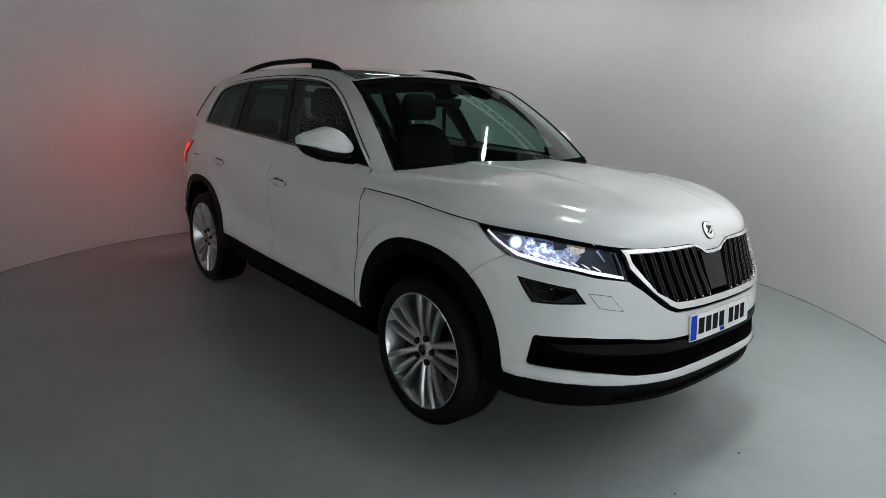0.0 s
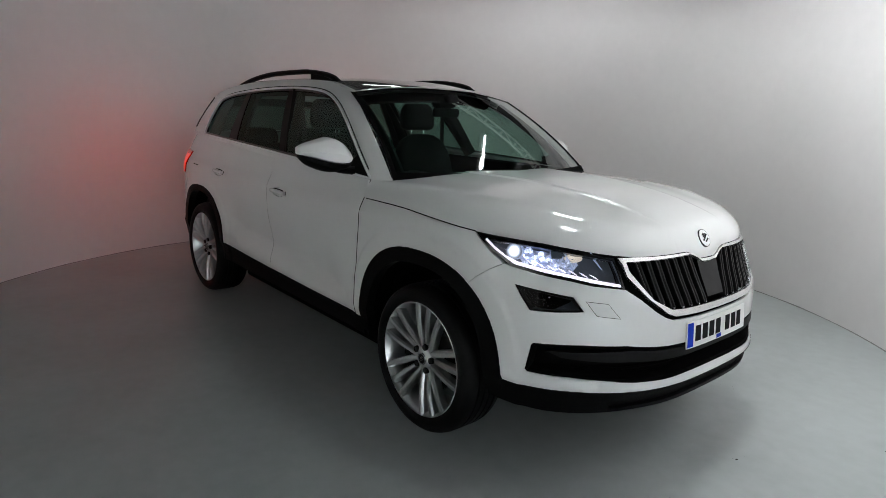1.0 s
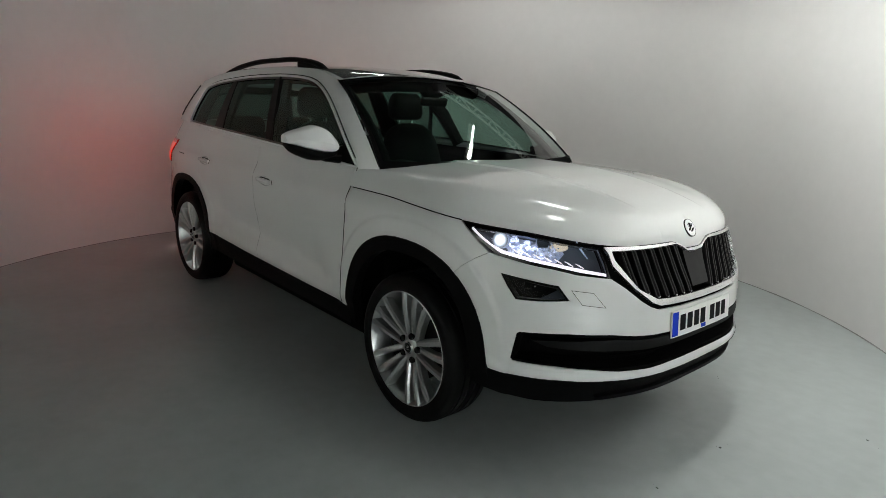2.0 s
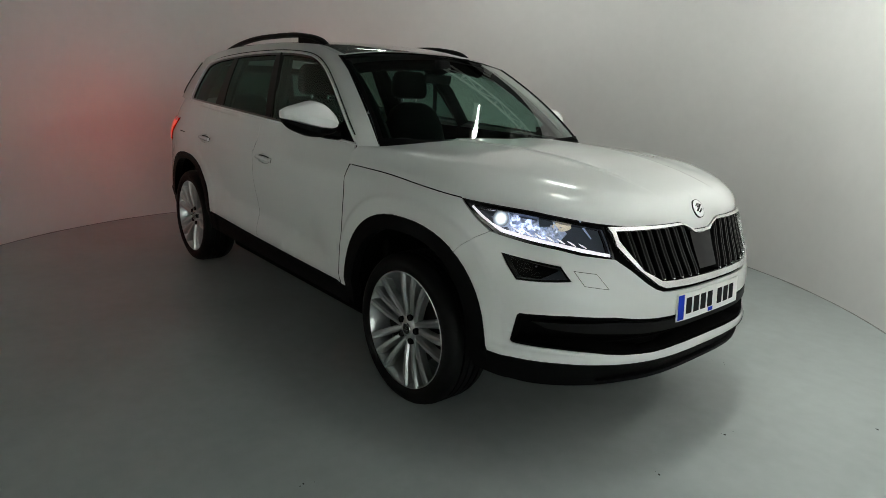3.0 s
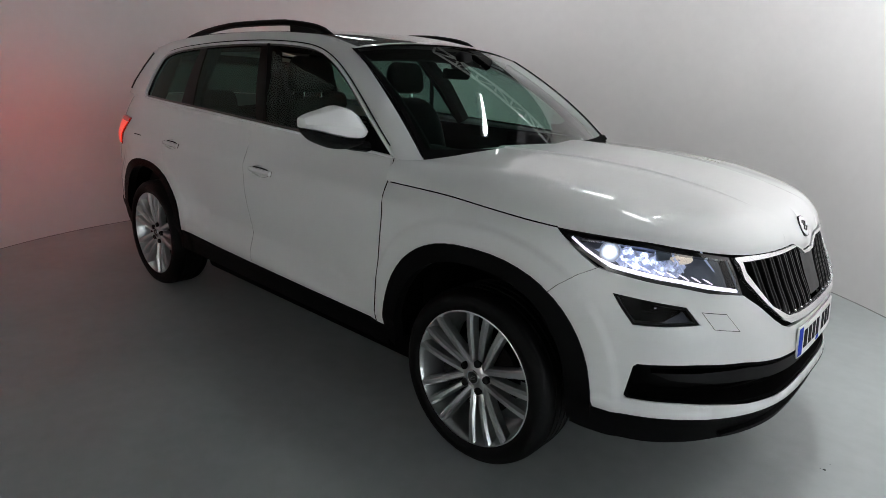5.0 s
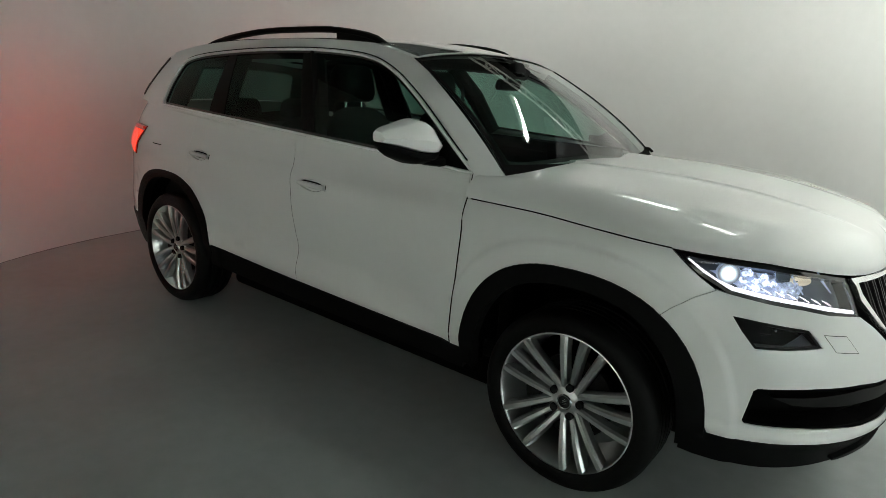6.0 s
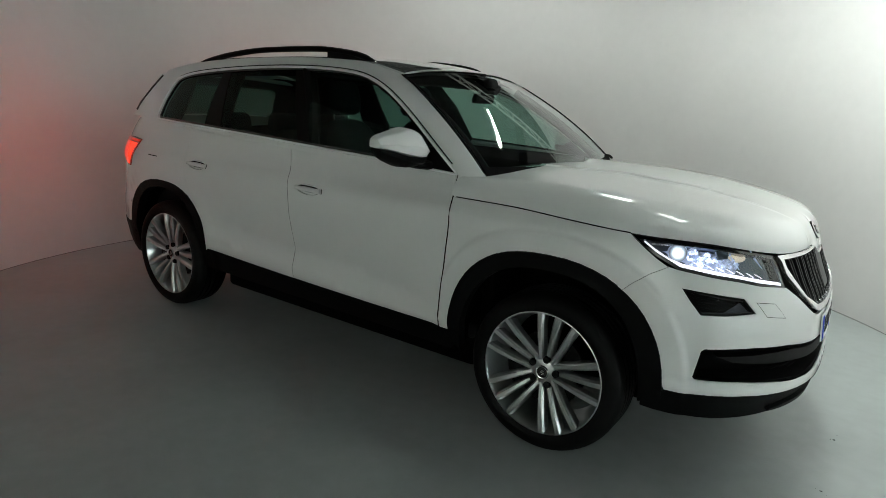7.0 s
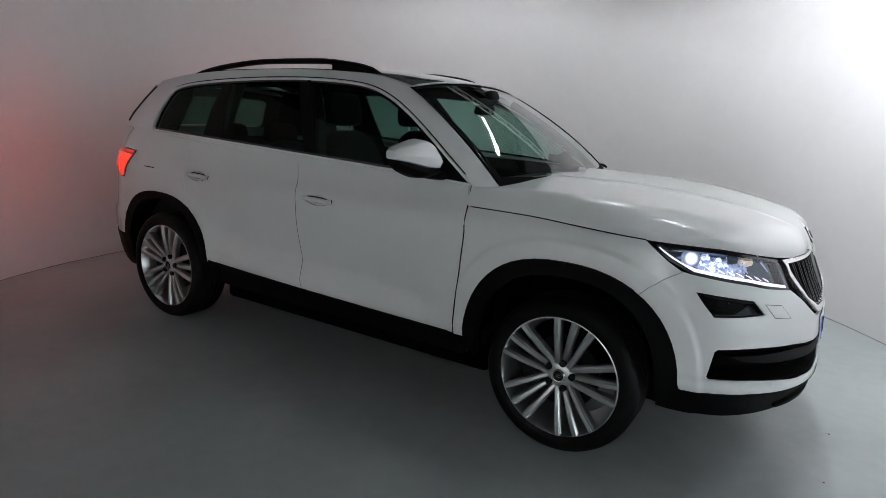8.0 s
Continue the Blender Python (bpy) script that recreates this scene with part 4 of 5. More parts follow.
for fog in (FOG, mirrored(FOG)):
    f = panel("fog_lamp", skin, inset(fog, .001), PILLAR, bumper, holes=[inset(fog, .008)], out=-.003, depth=.05, step=.03, label="dark unlit fog lamp")
    panel("fog_housing", skin, inset(fog, -.004), PILLAR, f, out=-.05, depth=0, step=.05)
    # pale reflection in the fog lens, painted as a grey triangle behind it
    facet = [(2.09, .756), (2.205, .764), (2.172, .800)]
    panel("wedge_reflection", skin, facet if fog is FOG else mirrored(facet), BEZEL, f, out=-.034, depth=.004, step=.04, bulge=lambda u, v: .25 * (.80 - v))
    panel("fog_lens", skin, inset(fog, .006), FOG_LENS, f, out=-.006, depth=0, step=.05)
    s = sum(p[0] for p in fog) / len(fog)
    s0 = 2.03 if s < S_NOSE else 2 * S_NOSE - 2.03
    n = skin_normal(skin, s0, .795)
    turn = n.to_track_quat("Y", "Z").to_matrix()
    frame_pts = [Vector(skin(s0, .795, -.03)) + turn @ Vector(p) for p in ((-.017, 0, -.014), (.017, 0, -.014), (.014, 0, .016), (-.014, 0, .016))]
    part("fog_reflector", tube(frame_pts, .0022, sides=6, close=True), ALLOY_DARK, f)
    bulb = lathe([(0, .003), (.004, .002), (.0055, -.002), (.0055, -.006)], "y", 16)
    for v in bulb.verts:
        v.co = Vector(skin(s0 + .035 * (1 if s < S_NOSE else -1), .793, -.036)) + turn @ v.co
    part("fog_bulb", bulb, CHROME, f)
for flip in (False, True):
    lid = [(2.222, .795), (2.316, .787), (2.367, .732), (2.267, .743)]
    lid = mirrored(lid) if flip else lid
    panel("washer_cover", skin, inset(lid, -.0009), DARK, bumper, out=.0006, depth=0)
    panel("washer_cover", skin, inset(lid, .0009), PAINT, bumper, out=.0014, depth=.001)
# black foot of the bumper with its chin
foot_top = [(1.822, .385), (1.86, .39), (1.902, .429), (1.98, .427), (2.05, .431), (2.2, .436), (2.34, .434), (2.48, .430), (2.71, .430), (S_NOSE, .429)]
foot_low = [(1.822, .335), (1.87, .328), (1.95, .324), (2.1, .322), (2.35, .330), (2.6, .335), (S_NOSE, .337)]
panel("bumper_foot", skin, across(foot_top, foot_low), PLASTIC, bumper, out=.002, depth=.08, step=.04)
chin_top, chin_low = [(2.36, .362), (2.45, .368), (2.7, .372), (S_NOSE, .373)], [(2.36, .352), (2.45, .350), (2.7, .352), (S_NOSE, .353)]
panel("chin_spoiler", skin, across(chin_top, chin_low), PLASTIC, bumper, out=.020, depth=.05, step=.035)
# grille
opening = GRILLE_TOP + mirrored(GRILLE_TOP[:-1])[::-1] + mirrored(GRILLE_LOW[:-1]) + GRILLE_LOW[::-1]
edge_top = [(2.372, .953)] + [(s, EDGE_Z(s) - .004) for s in (2.45, 2.6, 2.8, 2.85, 2.875, 2.91, S_NOSE)]
frame_outer = edge_top + mirrored(edge_top[:-1])[::-1] + mirrored(FRAME_LOW[:-1]) + FRAME_LOW[::-1]
grille = panel("grille", skin, frame_outer, FRAME, car, holes=[opening], out=.008, depth=.018, step=.03, label="chrome framed radiator grille with black slats")
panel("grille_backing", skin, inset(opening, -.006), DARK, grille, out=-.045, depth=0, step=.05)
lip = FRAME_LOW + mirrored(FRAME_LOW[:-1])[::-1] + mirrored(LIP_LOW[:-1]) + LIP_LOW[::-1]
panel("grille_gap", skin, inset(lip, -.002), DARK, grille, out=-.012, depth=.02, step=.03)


def edge_at(line, s):
    s = min(s, 2 * S_NOSE - s)
    return float(np.interp(s, [p[0] for p in line], [p[1] for p in line]))


for k in range(17):
    s = S_NOSE + (k - 8) * .059
    if abs(k - 8) < 2:
        continue
    lean = .045 * (1 if s < S_NOSE else -1)
    z1, z0 = edge_at(GRILLE_TOP, s - lean * .5) - .004, edge_at(GRILLE_LOW, s + lean * .5) + .006
    if z1 - z0 < .03:
        continue
    pts = [(s + lean * (.5 - (z - z0) / (z1 - z0)), z) for z in evenly(z0, z1, 9)]
    bm = bmesh.new()
    rows = []
    for q in pts:
        w = .0165
        rows.append([bm.verts.new(skin(q[0] + dw, q[1], o)) for dw, o in ((-w, -.04), (-w, -.010), (-w * .75, -.002), (-w * .4, -.002), (0, -.010), (w * .4, -.002), (w * .75, -.002), (w, -.010), (w, -.04))])
    for a, b in zip(rows, rows[1:]):
        for j in range(8):
            bm.faces.new((a[j], a[j + 1], b[j + 1], b[j]))
    bm.faces.new(rows[0])
    bm.faces.new(rows[-1])
    part("grille_slat", bm, SLAT, grille)
    foot = skin(*pts[0], -.002)
    part("slat_clip", box(bmesh.new(), -.004, .004, -.004, .004, -.003, .003, .001, pose(*foot)), CHROME, grille)
sensor = [(S_NOSE - .085, .915), (S_NOSE - .03, .90), (S_NOSE + .03, .90), (S_NOSE + .085, .915), (S_NOSE + .07, .765), (S_NOSE - .07, .765)]
panel("radar_cover", skin, sensor, SLAT, grille, out=-.004, depth=.03, step=.03)

# badge on the nose of the bonnet
at, up = Vector((2.2375, 0, .998)), Vector((-.51, 0, .86)).normalized()
face = Vector((0, 1, 0)).cross(up) * -1
bm = lathe([(0, .002), (.038, .002), (.039, .0035), (.0405, .0035), (.0415, .001), (.0415, -.006)], "y", 40)
basis = Matrix((Vector((0, 1, 0)), face if face.x > 0 else -face, up)).transposed()
for v in bm.verts:
    v.co = at + basis @ v.co
part("badge", bm, GLOSS, bonnet_part, "round silver badge with a black rim")
bm = lathe([(0, .0042), (.0375, .0042), (.0385, .002)], "y", 32)
for v in bm.verts:
    v.co = at + basis @ v.co
part("badge_field", bm, TRIM, bonnet_part)
bm = bmesh.new()
for a, b, w in (((-.020, -.012), (.018, .016), .005), ((-.012, .004), (.006, .02), .004), ((-.006, -.018), (.02, -.004), .005), ((-.018, .012), (-.004, .022), .003)):
    tube([at + basis @ Vector((p[0], .0050, p[1])) for p in (a, b)], w, bm, 6, .4)
part("badge_shape", bm, GLOSS, bonnet_part)

# number plate, its characters as plain bars
def plate_patch(name, y0, y1, z0, z1, mat, parent, out, depth=.002, label=""):
    """A flat piece bent to the bumper: y across from the middle, z up."""
    return panel(name, skin, [(S_NOSE + y0, z0), (S_NOSE + y1, z0), (S_NOSE + y1, z1), (S_NOSE + y0, z1)], mat, parent, out=out, depth=depth, step=.03, label=label)


skin = both(flank, -1)
plate_patch("plate_holder", -.225, .225, .578, .678, PLASTIC, bumper, .004, .02)
plate = plate_patch("number_plate", -.26, .26, .5725, .6835, PLATE, bumper, .009, .006, "white number plate with dark bars")
plate_patch("plate_band", -.256, -.214, .577, .679, BLUE, plate, .0098)
for k in range(7):
    y = -.178 + .0565 * k + (.03 if k > 3 else 0)
    plate_patch("plate_bar", y - .021, y + .021, .596, .663, INK, plate, .0098)
plate_patch("plate_tab", -.02, .02, .576, .593, BLUE, plate, .0098)

# tail
part("fuel_flap_edge", tube([flank(s, 1.0 - .01 * (s + 1.6), .001) for s in evenly(-1.60, -1.49, 6)], .003, sides=6), DARK, car)
for side in (-1, 1):
    skin = both(flank, side)
    tail = panel("tail_lamp", skin, [(-1.785, 1.086), (-1.90, 1.094), (-2.05, 1.09), (-2.36, 1.075), (-2.40, 1.0), (-2.2, .975), (-2.0, .945), (-1.905, .900), (-1.872, .900), (-1.832, .985)], TAIL_DARK, car, out=.008, depth=.03, label="lit red tail lamp")
    panel("tail_strip", skin, [(-1.797, 1.078), (-1.95, 1.084), (-2.1, 1.08), (-2.1, 1.064), (-1.95, 1.066), (-1.803, 1.060)], TAIL_SOFT, tail, out=.0112, depth=.004)
    panel("tail_light", skin, [(-1.808, 1.054), (-1.95, 1.060), (-2.1, 1.058), (-2.08, 1.0), (-1.98, .955), (-1.905, .910), (-1.880, .910), (-1.842, .985)], TAIL, tail, out=.0115, depth=.004)
    # added quad beside the tail lamp, turned out of sight, throws red on the wall
    at, ahead = Vector(skin(-2.255, 1.02, .016)), Vector((-.75, side * .66, -.06)).normalized()
    wide = ahead.cross(Vector((0, 0, 1))).normalized() * .045
    bm = bmesh.new()
    bm.faces.new([bm.verts.new(at + wide * a + Vector((0, 0, .03 * b))) for a, b in ((-1, -1), (1, -1), (1, 1), (-1, 1))])
    part("red_spill_quad", bm, TAIL_SPILL, tail)
    part("pillar_edge", tube([upper(x, z, .0, side) for x, z in ((-2.06, 1.275), (-2.03, 1.33), (-1.93, 1.44), (-1.845, 1.525))], .009, sides=6), GLOSS, car)
skin = both(flank, -1)


def rear_skin(u, z, out=0.0):
    """The tail, u across from the right (-1) to the left (1) quarter."""
    s = -2.18 + (S_TAIL + .002 + 2.18) * (1 - abs(u))
    x, y, zz = flank(s, z, out, -1 if u < 0 else 1)
    return (x + .10 * smooth(1.08, 1.24, z), y * (1 - .08 * smooth(1.08, 1.24, z)), zz)


sheet("tailgate", lambda u, z: rear_skin(u, z, -.005), evenly(-1, 1, 41), [.66, .72, .80, .9, 1.0, 1.08, 1.16, 1.24], PAINT, car)
sheet("rear_bumper", lambda u, z: rear_skin(u, z, .012), evenly(-1, 1, 41), [.42, .46, .52, .58, .64, .665], PAINT, car)
for side in (-1, 1):
    panel("rear_bumper_side", both(flank, side), [(-1.865, .50), (-1.868, .64), (-1.9, .645), (-2.05, .665), (-2.25, .665), (-2.25, .50)], PAINT, car, out=.001)
    panel("rear_skirt", both(flank, side), [(-1.80, .27), (-1.87, .498), (S_TAIL + .002, .50), (S_TAIL + .002, .27)], PLASTIC, car, out=.006, depth=.06)


def rear_screen(u, v):
    b = 4 * v * (1 - v)
    ey = .66 + (.57 - .66) * v
    return (-2.07 + .25 * v - .07 * (1 - u * u) - .02 * b, u * ey, 1.23 + .32 * v + .02 * (1 - u * u))


for side in (-1, 1):
    rear_line = [(-2.10, 1.243), (-2.03, 1.33), (-1.93, 1.44), (-1.84, ROOF_EDGE(-1.84) - .03), (-1.80, ROOF_EDGE(-1.80))]
    sheet("pillar_return", lambda i, k: upper(*rear_line[i], -.001, side) if k == 0 else rear_screen(.93 * side, i / 4), range(5), (0, 1), PAINT, car)
sheet("rear_window", rear_screen, evenly(-1, 1, 20), evenly(0, 1, 10), PRIVACY, car, "dark rear window")
for a, b, c, d in ((-1, -.88, 0, 1), (.88, 1, 0, 1)):
    sheet("rear_window_edge", lambda u, v: tuple(Vector(rear_screen(u, v)) + Vector((-.006, 0, .004))), evenly(a, b, 4), evenly(c, d, 10), PAINT, car)
spoiler = bmesh.new()
rows = []
for y in evenly(-.61, .61, 21):
    b = 1 - (y / .61) ** 2
    rows.append([spoiler.verts.new(p) for p in ((-1.82, y, 1.545 + .065 * b), (-1.88 - .05 * b, y, 1.528 + .055 * b), (-1.92 - .14 * b, y, 1.505 + .045 * b), (-1.92 - .14 * b, y, 1.485 + .045 * b), (-1.86, y, 1.49 + .05 * b), (-1.82, y, 1.505 + .05 * b))])
for a, b in zip(rows, rows[1:]):
    for j in range(6):
        spoiler.faces.new((a[j], a[(j + 1) % 6], b[(j + 1) % 6], b[j]))
spoiler.faces.new(rows[0])
spoiler.faces.new(rows[-1][::-1])
part("roof_spoiler", spoiler, PAINT, car)

def tail_lining(u, v):
    x, y, z = rear_screen(u, v)
    return (x + .035, y, z)


rounded = softened(along([(-.80, -.02), (.80, -.02), (.76, .74), (-.76, .74)], .42), 2)
panel("tailgate_lining", tail_lining, [(-1.0, -.55), (1.0, -.55), (1.0, 1.0), (-1.0, 1.0)], CABIN, car, holes=[rounded], depth=.02, step=.06)
for side in (-1, 1):
    inner_side = both(upper, side)
    panel("rear_pillar_lining", inner_side, [(-1.50, 1.20), (-2.02, 1.20), (-1.98, 1.40), (-1.80, 1.56), (-1.47, 1.56), (-1.44, 1.48), (-1.46, 1.30)], CABIN, car, out=-.05, depth=.01, step=.06)
    panel("pillar_lining", inner_side, [(-.88, 1.17), (-1.16, 1.17), (-1.18, 1.40), (-1.16, 1.61), (-.95, 1.62), (-.93, 1.40)], CABIN, car, out=-.05, depth=.01, step=.06)
    part("roof_edge_lining", tube([upper(x, ROOF_EDGE(x) - .055, -.06, side) for x in evenly(.2, -1.6, 14)], .05, sides=8), CABIN, car)

# underside
part("underbody", box(bmesh.new(), -2.1, 1.9, -.55, .55, .20, .36, .03), DARK, car)
part("floor_pan", box(bmesh.new(), -.98, .97, -.74, .74, .19, .38, .03), DARK, car)
part("cabin_floor", box(bmesh.new(), -2.0, 1.0, -.80, .80, .36, .44, .02), CABIN, car)
part("bulkhead", box(bmesh.new(), 1.0, 1.06, -.78, .78, .4, 1.10, .02), DARK, car)
part("engine_bay", box(bmesh.new(), 1.06, 2.0, -.48, .48, .34, .88, .05), DARK, car)

# wheels
SPOKES = {}


def build_wheel(parent, x, side, steer):
    m = pose(x + .005, side * .800, .354, 0, 0, steer) @ (Matrix.Identity(4) if side < 0 else pose(0, 0, 0, 0, 0, 180))
    w = new("wheel")
    w.parent, w.matrix_basis = parent, m
    R, b = .356, .117
    prof = [(.268, -b + .010), (.287, -b - .004), (.315, -b - .006), (.335, -b + .004), (.347, -b + .018), (.353, -b + .035)]
    for g in (-.055, -.018, .018, .055):
        prof += [(R, g - .012), (R, g - .005), (R - .008, g - .004), (R - .008, g + .004), (R, g + .005)]
    prof += [(.353, b - .035), (.347, b - .018), (.335, b - .004), (.300, b + .004), (.268, b - .010)]
    part("tyre", lathe(prof, "y", 72), RUBBER, w, "black road tyre")
    rim_prof = [(.262, .11), (.236, .09), (.238, .0), (.250, -.06), (.262, -b + .022), (.2665, -b + .009), (.2695, -b + .004), (.2755, -b + .006), (.2775, -b + .016), (.270, -b + .03)]
    part("rim", lathe(rim_prof, "y", 72), ALLOY, w, "silver alloy wheel rim")
    for kind in (-1, 0, 1):
        if kind not in SPOKES:
            bm = bmesh.new()
            d = 17.5 * kind
            a0, a1, r0 = radians(78 + d + 14 * kind), radians(78 + d), (.050 if kind else .074)
            p0, p1 = Vector((math.cos(a0), 0, math.sin(a0))) * r0, Vector((math.cos(a1), 0, math.sin(a1))) * .2685
            d = (p1 - p0).normalized()
            n = Vector((-d.z, 0, d.x))
            rows = []
            for t in evenly(0, 1, 7):
                c = p0 + (p1 - p0) * t
                hw = .0125 + .0045 * t
                y = -.080 - .028 * math.sin(t * math.pi * .55) - .006 * t
                rows.append([bm.verts.new(c + n * (hw * k) + Vector((0, yy, 0))) for k, yy in ((-1.15, y + .042), (-1, y + .010), (-.5, y), (.5, y), (1, y + .010), (1.15, y + .042))])
            for a, b2 in zip(rows, rows[1:]):
                for j in range(6):
                    bm.faces.new((a[j], a[(j + 1) % 6], b2[(j + 1) % 6], b2[j]))
            bm.faces.new(rows[0])
            bm.faces.new(rows[-1])
            first = part("spoke", bm, ALLOY, w, "", 20)
            SPOKES[kind] = first.data
        else:
            first = None
        for g in range(5):
            ob = first if first and g == 0 else new("spoke", SPOKES[kind])
            ob.parent, ob.matrix_basis = w, Matrix.Rotation(radians(-72 * g), 4, "Y")
    part("hub", lathe([(0, -.088), (.030, -.088), (.046, -.084), (.066, -.076), (.074, -.05), (.074, .0)], "y", 40), ALLOY, w)
    part("centre_cap", lathe([(0, -.094), (.024, -.094), (.027, -.091), (.028, -.086)], "y", 28), GLOSS, w)
    bm = bmesh.new()
    for a, b, q in (((-.011, -.007), (.010, .009), .0028), ((-.007, .002), (.003, .012), .0022), ((-.003, -.010), (.011, -.002), .0028)):
        tube([Vector((p[0], -.0950, p[1])) for p in (a, b)], q, bm, 6, .5)
    part("cap_emblem", bm, SATIN, w)
    part("cap_ring", lathe([(.024, -.0945), (.0275, -.0955), (.031, -.0925), (.031, -.086)], "y", 28), CHROME, w)
    for g in range(5):
        a = radians(78 + 72 * g)
        bm = lathe([(0, -.088), (.0125, -.088), (.0135, -.0915), (.015, -.090), (.016, -.076)], "y", 18)
        for v in bm.verts:
            v.co += Vector((.059 * math.cos(a), 0, .059 * math.sin(a)))
        part("wheel_bolt", bm, ALLOY_DARK, w)
    part("brake_disc", lathe([(.07, -.030), (.165, -.030), (.165, -.004), (.07, -.004)], "y", 48), ALLOY_DARK, w)
    part("disc_bell", lathe([(.0, -.045), (.075, -.045), (.08, -.028)], "y", 32), ALLOY_DARK, w)
    bm = bmesh.new()
    pts = [radians(k) for k in evenly(150, 215, 9)]
    rows = [[bm.verts.new((r * math.cos(a), y, r * math.sin(a))) for r, y in ((.11, -.05), (.19, -.05), (.19, .03), (.11, .03))] for a in pts]
    for a, b2 in zip(rows, rows[1:]):
        for j in range(4):
            bm.faces.new((a[j], a[(j + 1) % 4], b2[(j + 1) % 4], b2[j]))
    bm.faces.new(rows[0])
    bm.faces.new(rows[-1])
    part("brake_caliper", bm, ALLOY_DARK, w)
    return w


for x, steer in ((FW, 0), (RW, 0)):
    for side in (-1, 1):
        build_wheel(car, x, side, steer)

# cabin
def loft(rings, m, steps=28):
    """A cushion: rounded oblongs (height, ahead, half depth, half width) stacked on one another."""
    bm, rows = bmesh.new(), []
    for z, x0, dx, dy in rings:
        row = []
        for k in range(steps):
            a = 2 * math.pi * k / steps
            c, q = math.cos(a), math.sin(a)
            row.append(bm.verts.new(m @ Vector((x0 + dx * math.copysign(abs(c) ** .55, c), dy * math.copysign(abs(q) ** .55, q), z))))
        rows.append(row)
    for a, b in zip(rows, rows[1:]):
        for k in range(steps):
            bm.faces.new((a[k], a[(k + 1) % steps], b[(k + 1) % steps], b[k]))
    bm.faces.new(rows[0])
    bm.faces.new(rows[-1])
    return bm


def seat(x, y, w=.25, front=True):
    s = part("seat", box(bmesh.new(), -.26, .26, -w, w, -.08, .09, .05, pose(x + .02, y, .70, 0, -6, 0)), LEATHER, car, "black leather seat")
    m = pose(x - .24, y, .74, 0, -17 if front else -20, 0)
    tall = .60 if front else .47
    back = loft([(tall * h, 0, .085 * d, w * k) for h, d, k in ((0, .9, .96), (.25, 1, 1), (.55, 1, 1.0), (.72, .95, .96), (.84, .85, .86), (.92, .72, .72), (.97, .55, .54), (1.0, .25, .36))], m)
    part("backrest", back, LEATHER, s)
    high = .195 if front else .13
    rest = loft([(high * h, .012 * h, .058 * d, .148 * k) for h, d, k in ((0, .45, .80), (.06, .8, .93), (.2, 1, 1), (.5, 1, .99), (.78, .9, .92), (.92, .7, .83), (1.0, .35, .70))], pose(x - .44, y, 1.345 if front else 1.175, 0, -8, 0))
    part("headrest", rest, LEATHER, s)
    for d in (-.06, .06):
        part("headrest_post", tube([(x - .43, y + d, 1.27 if front else 1.12), (x - .44, y + d, 1.36 if front else 1.19)], .006, sides=6), CHROME, s)


for y in (-.38, .38):
    seat(.12, y)
for y in (-.48, 0, .48):
    seat(-.82, y, .24, False)
dash = bmesh.new()
rows = []
for y in evenly(-.76, .76, 17):
    hood = .05 * math.exp(-((y + .38) / .18) ** 2)
    b = 1 - (abs(y) / .78) ** 2.2
    rows.append([dash.verts.new(p) for p in ((.94 + .14 * b, y, 1.09), (.80, y, 1.105 + hood * .3), (.62, y, 1.10 + hood), (.50, y, 1.03 + hood), (.50, y, .90), (.62, y, .70), (.94, y, .66))])
for a, b in zip(rows, rows[1:]):
    for j in range(6):
        dash.faces.new((a[j], a[j + 1], b[j + 1], b[j]))
part("dashboard", dash, CABIN, car, "black dashboard")
part("console", box(bmesh.new(), -.35, .55, -.12, .12, .44, .78, .03), CABIN, car)
wm = pose(.42, -.38, .98, 0, 62, 0)
bm = tube([wm @ Vector((.185 * math.cos(a), .185 * math.sin(a), 0)) for a in [2 * math.pi * k / 36 for k in range(36)]], .016, sides=8, close=True)
steering = part("steering_wheel", bm, LEATHER, car)
part("steering_boss", box(bmesh.new(), -.06, .06, -.09, .09, -.04, .01, .02, wm), LEATHER, steering)
for p in ((.18, 0), (0, .18), (0, -.18)):
    part("steering_spoke", tube([wm @ Vector((0, 0, -.01)), wm @ Vector((*p, 0))], .014, sides=6), LEATHER, steering)
part("rear_view_mirror", box(bmesh.new(), -.02, .015, -.105, .105, -.028, .028, .016, pose(.46, .0, 1.485, 0, 12, 0)), CABIN, car)
part("mirror_stem", box(bmesh.new(), -.02, .08, -.05, .05, -.025, .05, .024, pose(.46, 0, 1.535, 0, -20, 0)), CABIN, car)
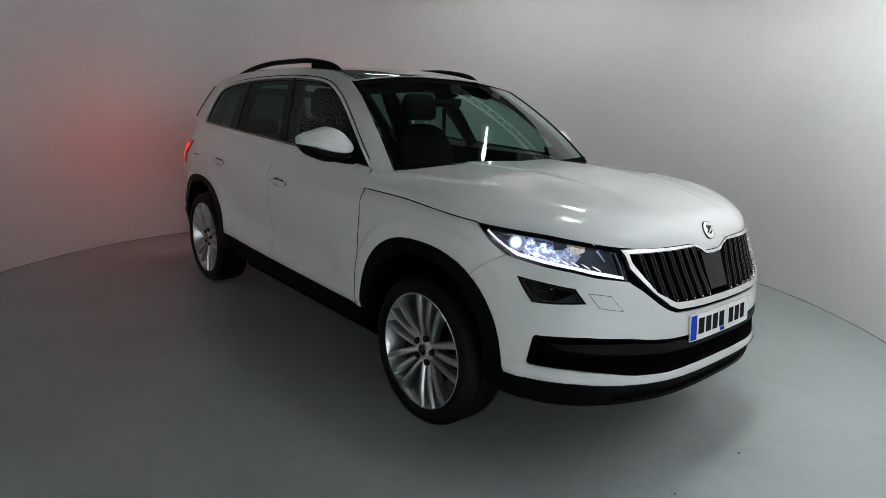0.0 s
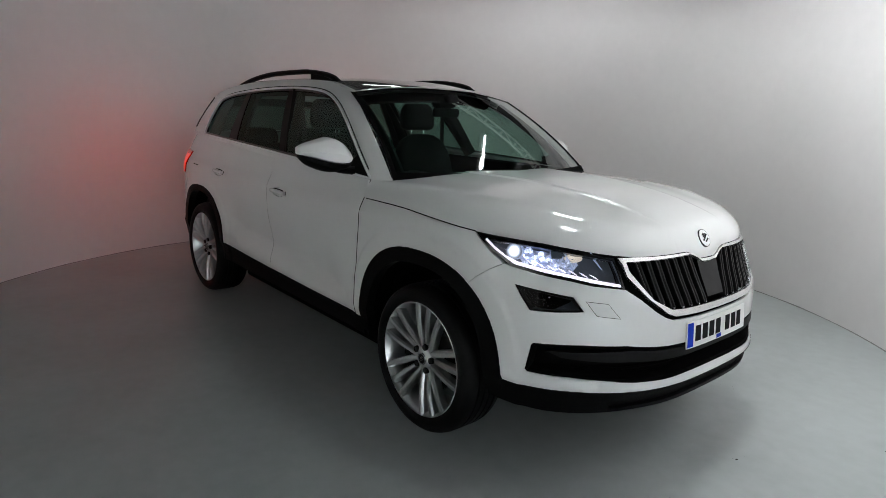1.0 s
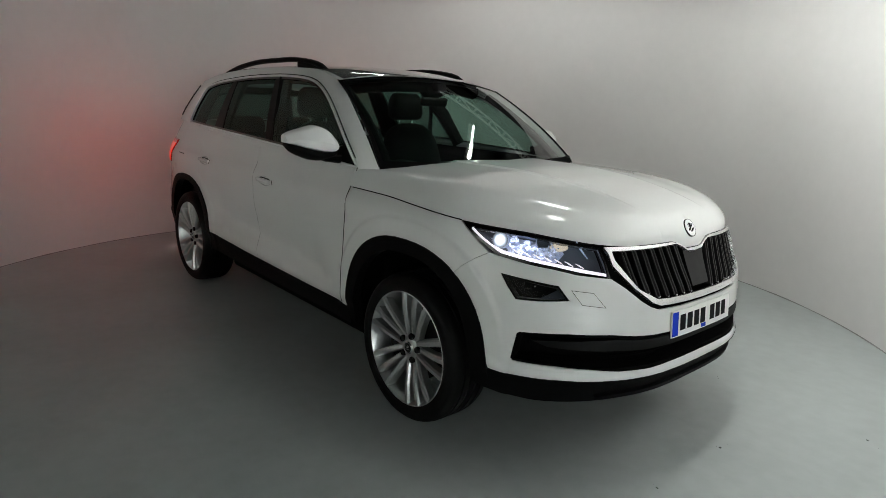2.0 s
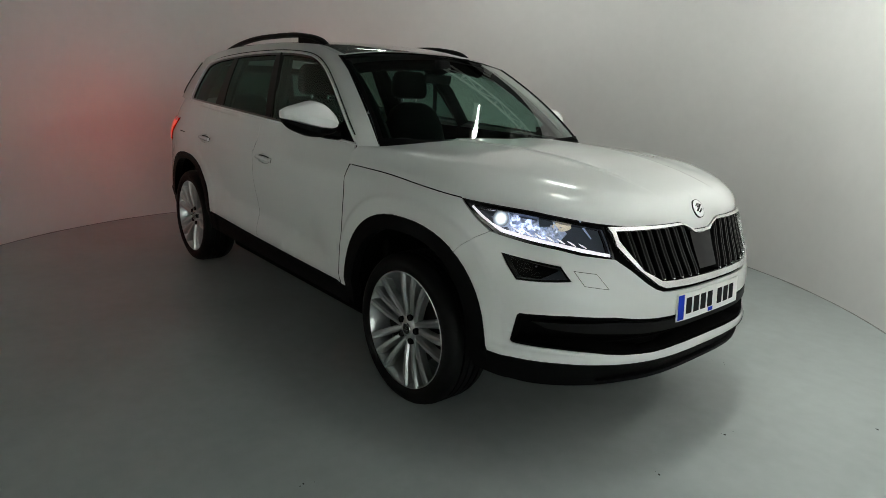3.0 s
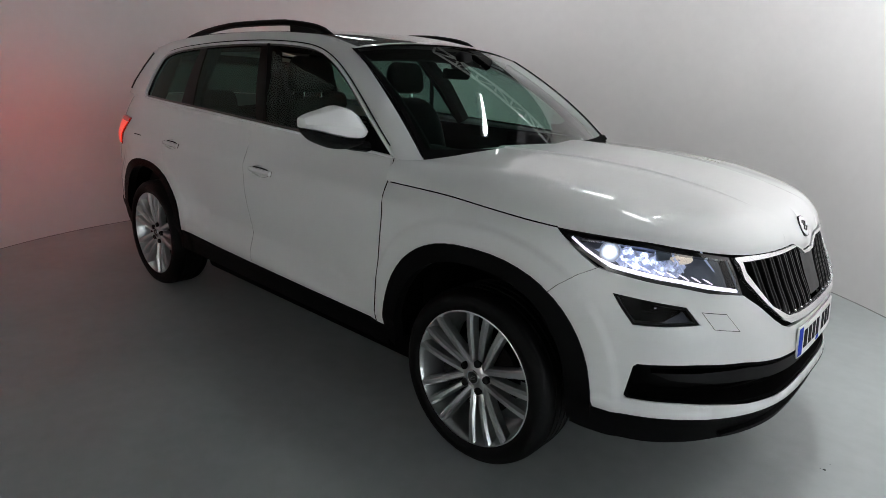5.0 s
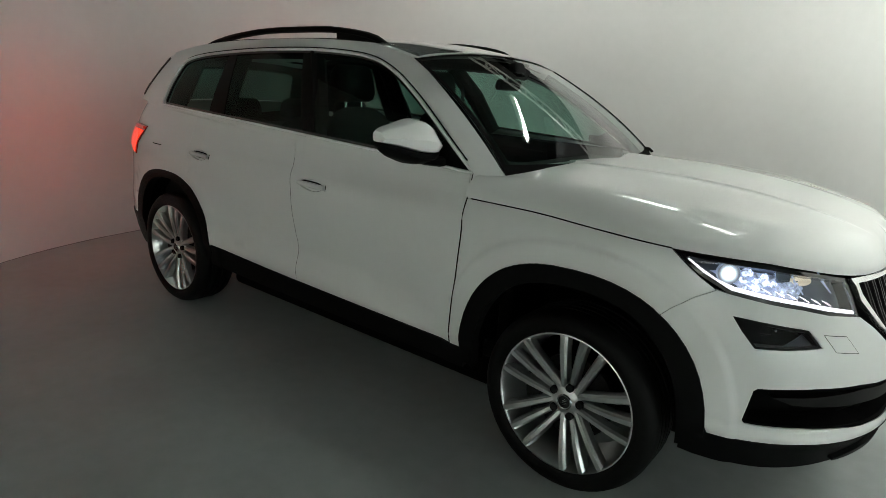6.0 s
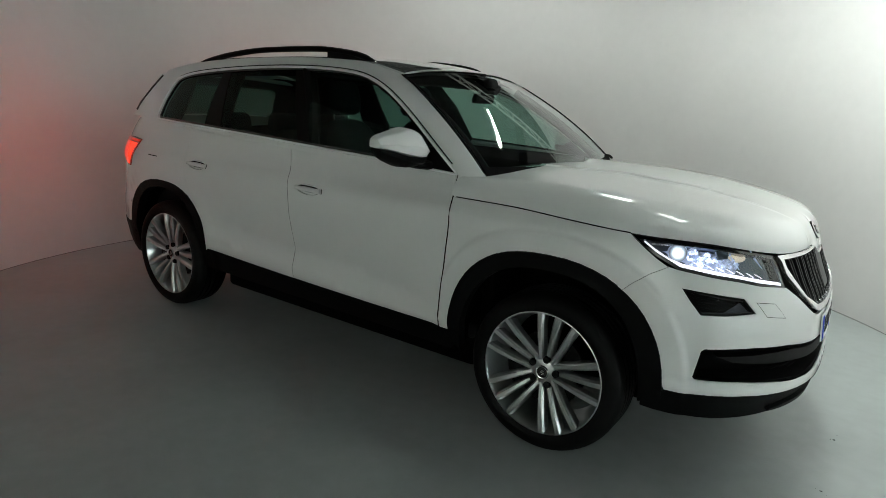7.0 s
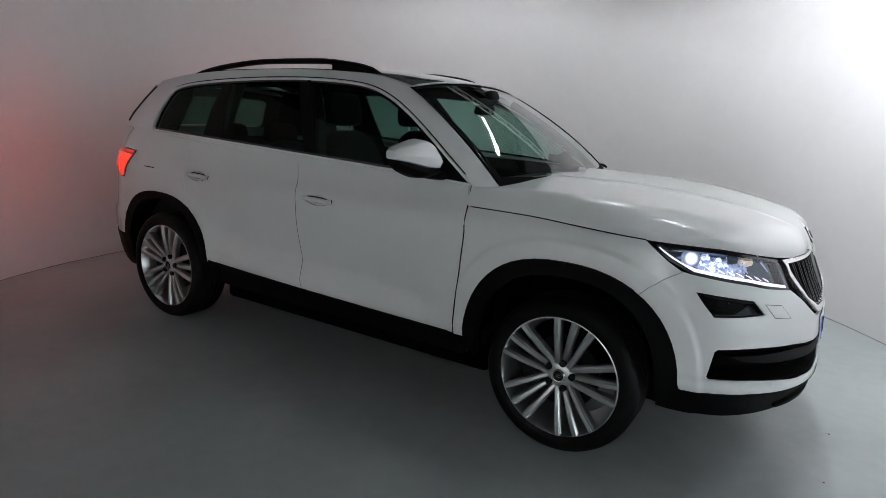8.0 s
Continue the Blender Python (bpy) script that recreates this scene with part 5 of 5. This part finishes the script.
for side in (-1, 1):
    part("inner_pillar", tube([upper(-.14, 1.17, -.05, side), upper(-.24, 1.4, -.05, side), upper(-.37, 1.58, -.05, side)], .045, sides=8), CABIN, car)
    part("pillar_trim", tube([screen(side * .90, v, -.055) for v in evenly(.02, .98, 12)], .026, sides=8), CABIN, car)
    part("door_lining", box(bmesh.new(), -1.1, .80, -.02, .02, .5, 1.15, .015, pose(0, side * .80, 0)), CABIN, car)
    part("seat_belt", tube([upper(-.30, 1.46, -.10, side), (-.28, side * .60, 1.2), (-.26, side * .60, .9)], .02, sides=6, flat=.15), CABIN, car)
    part("rear_lining", box(bmesh.new(), -1.85, -1.1, -.03, .03, .45, 1.12, .015, pose(0, side * .72, 0)), CABIN, car)
part("parcel_shelf", box(bmesh.new(), -2.05, -1.2, -.70, .70, 1.04, 1.08, .01), CABIN, car)


# ---- truss under the ceiling ----
truss = thing("lighting_truss", "white aluminium ladder truss under the ceiling", "truss", at=(0, 0, 0))
t0, t1 = Vector((-.35, 1.22, CEIL - .12)), Vector((1.30, 2.66, CEIL - .12))
d = (t1 - t0).normalized()
n = Vector((-d.y, d.x, 0))
for k in (-1, 1):
    part("chord", tube([t0 + n * k * .11, t1 + n * k * .11], .024, sides=10), TRUSS, truss)
rungs = 8
for k in range(rungs + 1):
    a = t0 + (t1 - t0) * k / rungs
    part("rung", tube([a - n * .11, a + n * .11], .014, sides=8), TRUSS, truss)
    if k < rungs:
        b = t0 + (t1 - t0) * (k + 1) / rungs
        s = 1 if k % 2 else -1
        part("brace", tube([a + n * .11 * s, b - n * .11 * s], .012, sides=8), TRUSS, truss)
for k in (.15, .85):
    p = t0 + (t1 - t0) * k
    part("hanger", tube([p, p + Vector((0, 0, .12))], .012, sides=8), TRUSS, truss)

# grit on the floor
bm = bmesh.new()
rng = random.Random(4)
for x, y in ((1.283, 3.231), (1.707, -1.579), (2.482, .101), (2.467, -.425), (2.101, .877), (2.894, .763)):
    for k in range(3):
        r = rng.uniform(.003, .007) / (1 + k)
        p = Vector((x + k * rng.uniform(-.03, .03), y + k * rng.uniform(-.03, .03), .001))
        ring = [bm.verts.new(p + Vector((r * math.cos(a) * rng.uniform(.6, 1.3), r * math.sin(a) * rng.uniform(.6, 1.3), 0))) for a in (2 * math.pi * i / 7 for i in range(7))]
        tip = bm.verts.new(p + Vector((0, 0, r * .5)))
        for a, b in zip(ring, ring[1:] + ring[:1]):
            bm.faces.new((a, b, tip))
tagged(part("grit", bm, DIRT, None), "small dark specks of grit on the floor", "grit", kind="stuff")
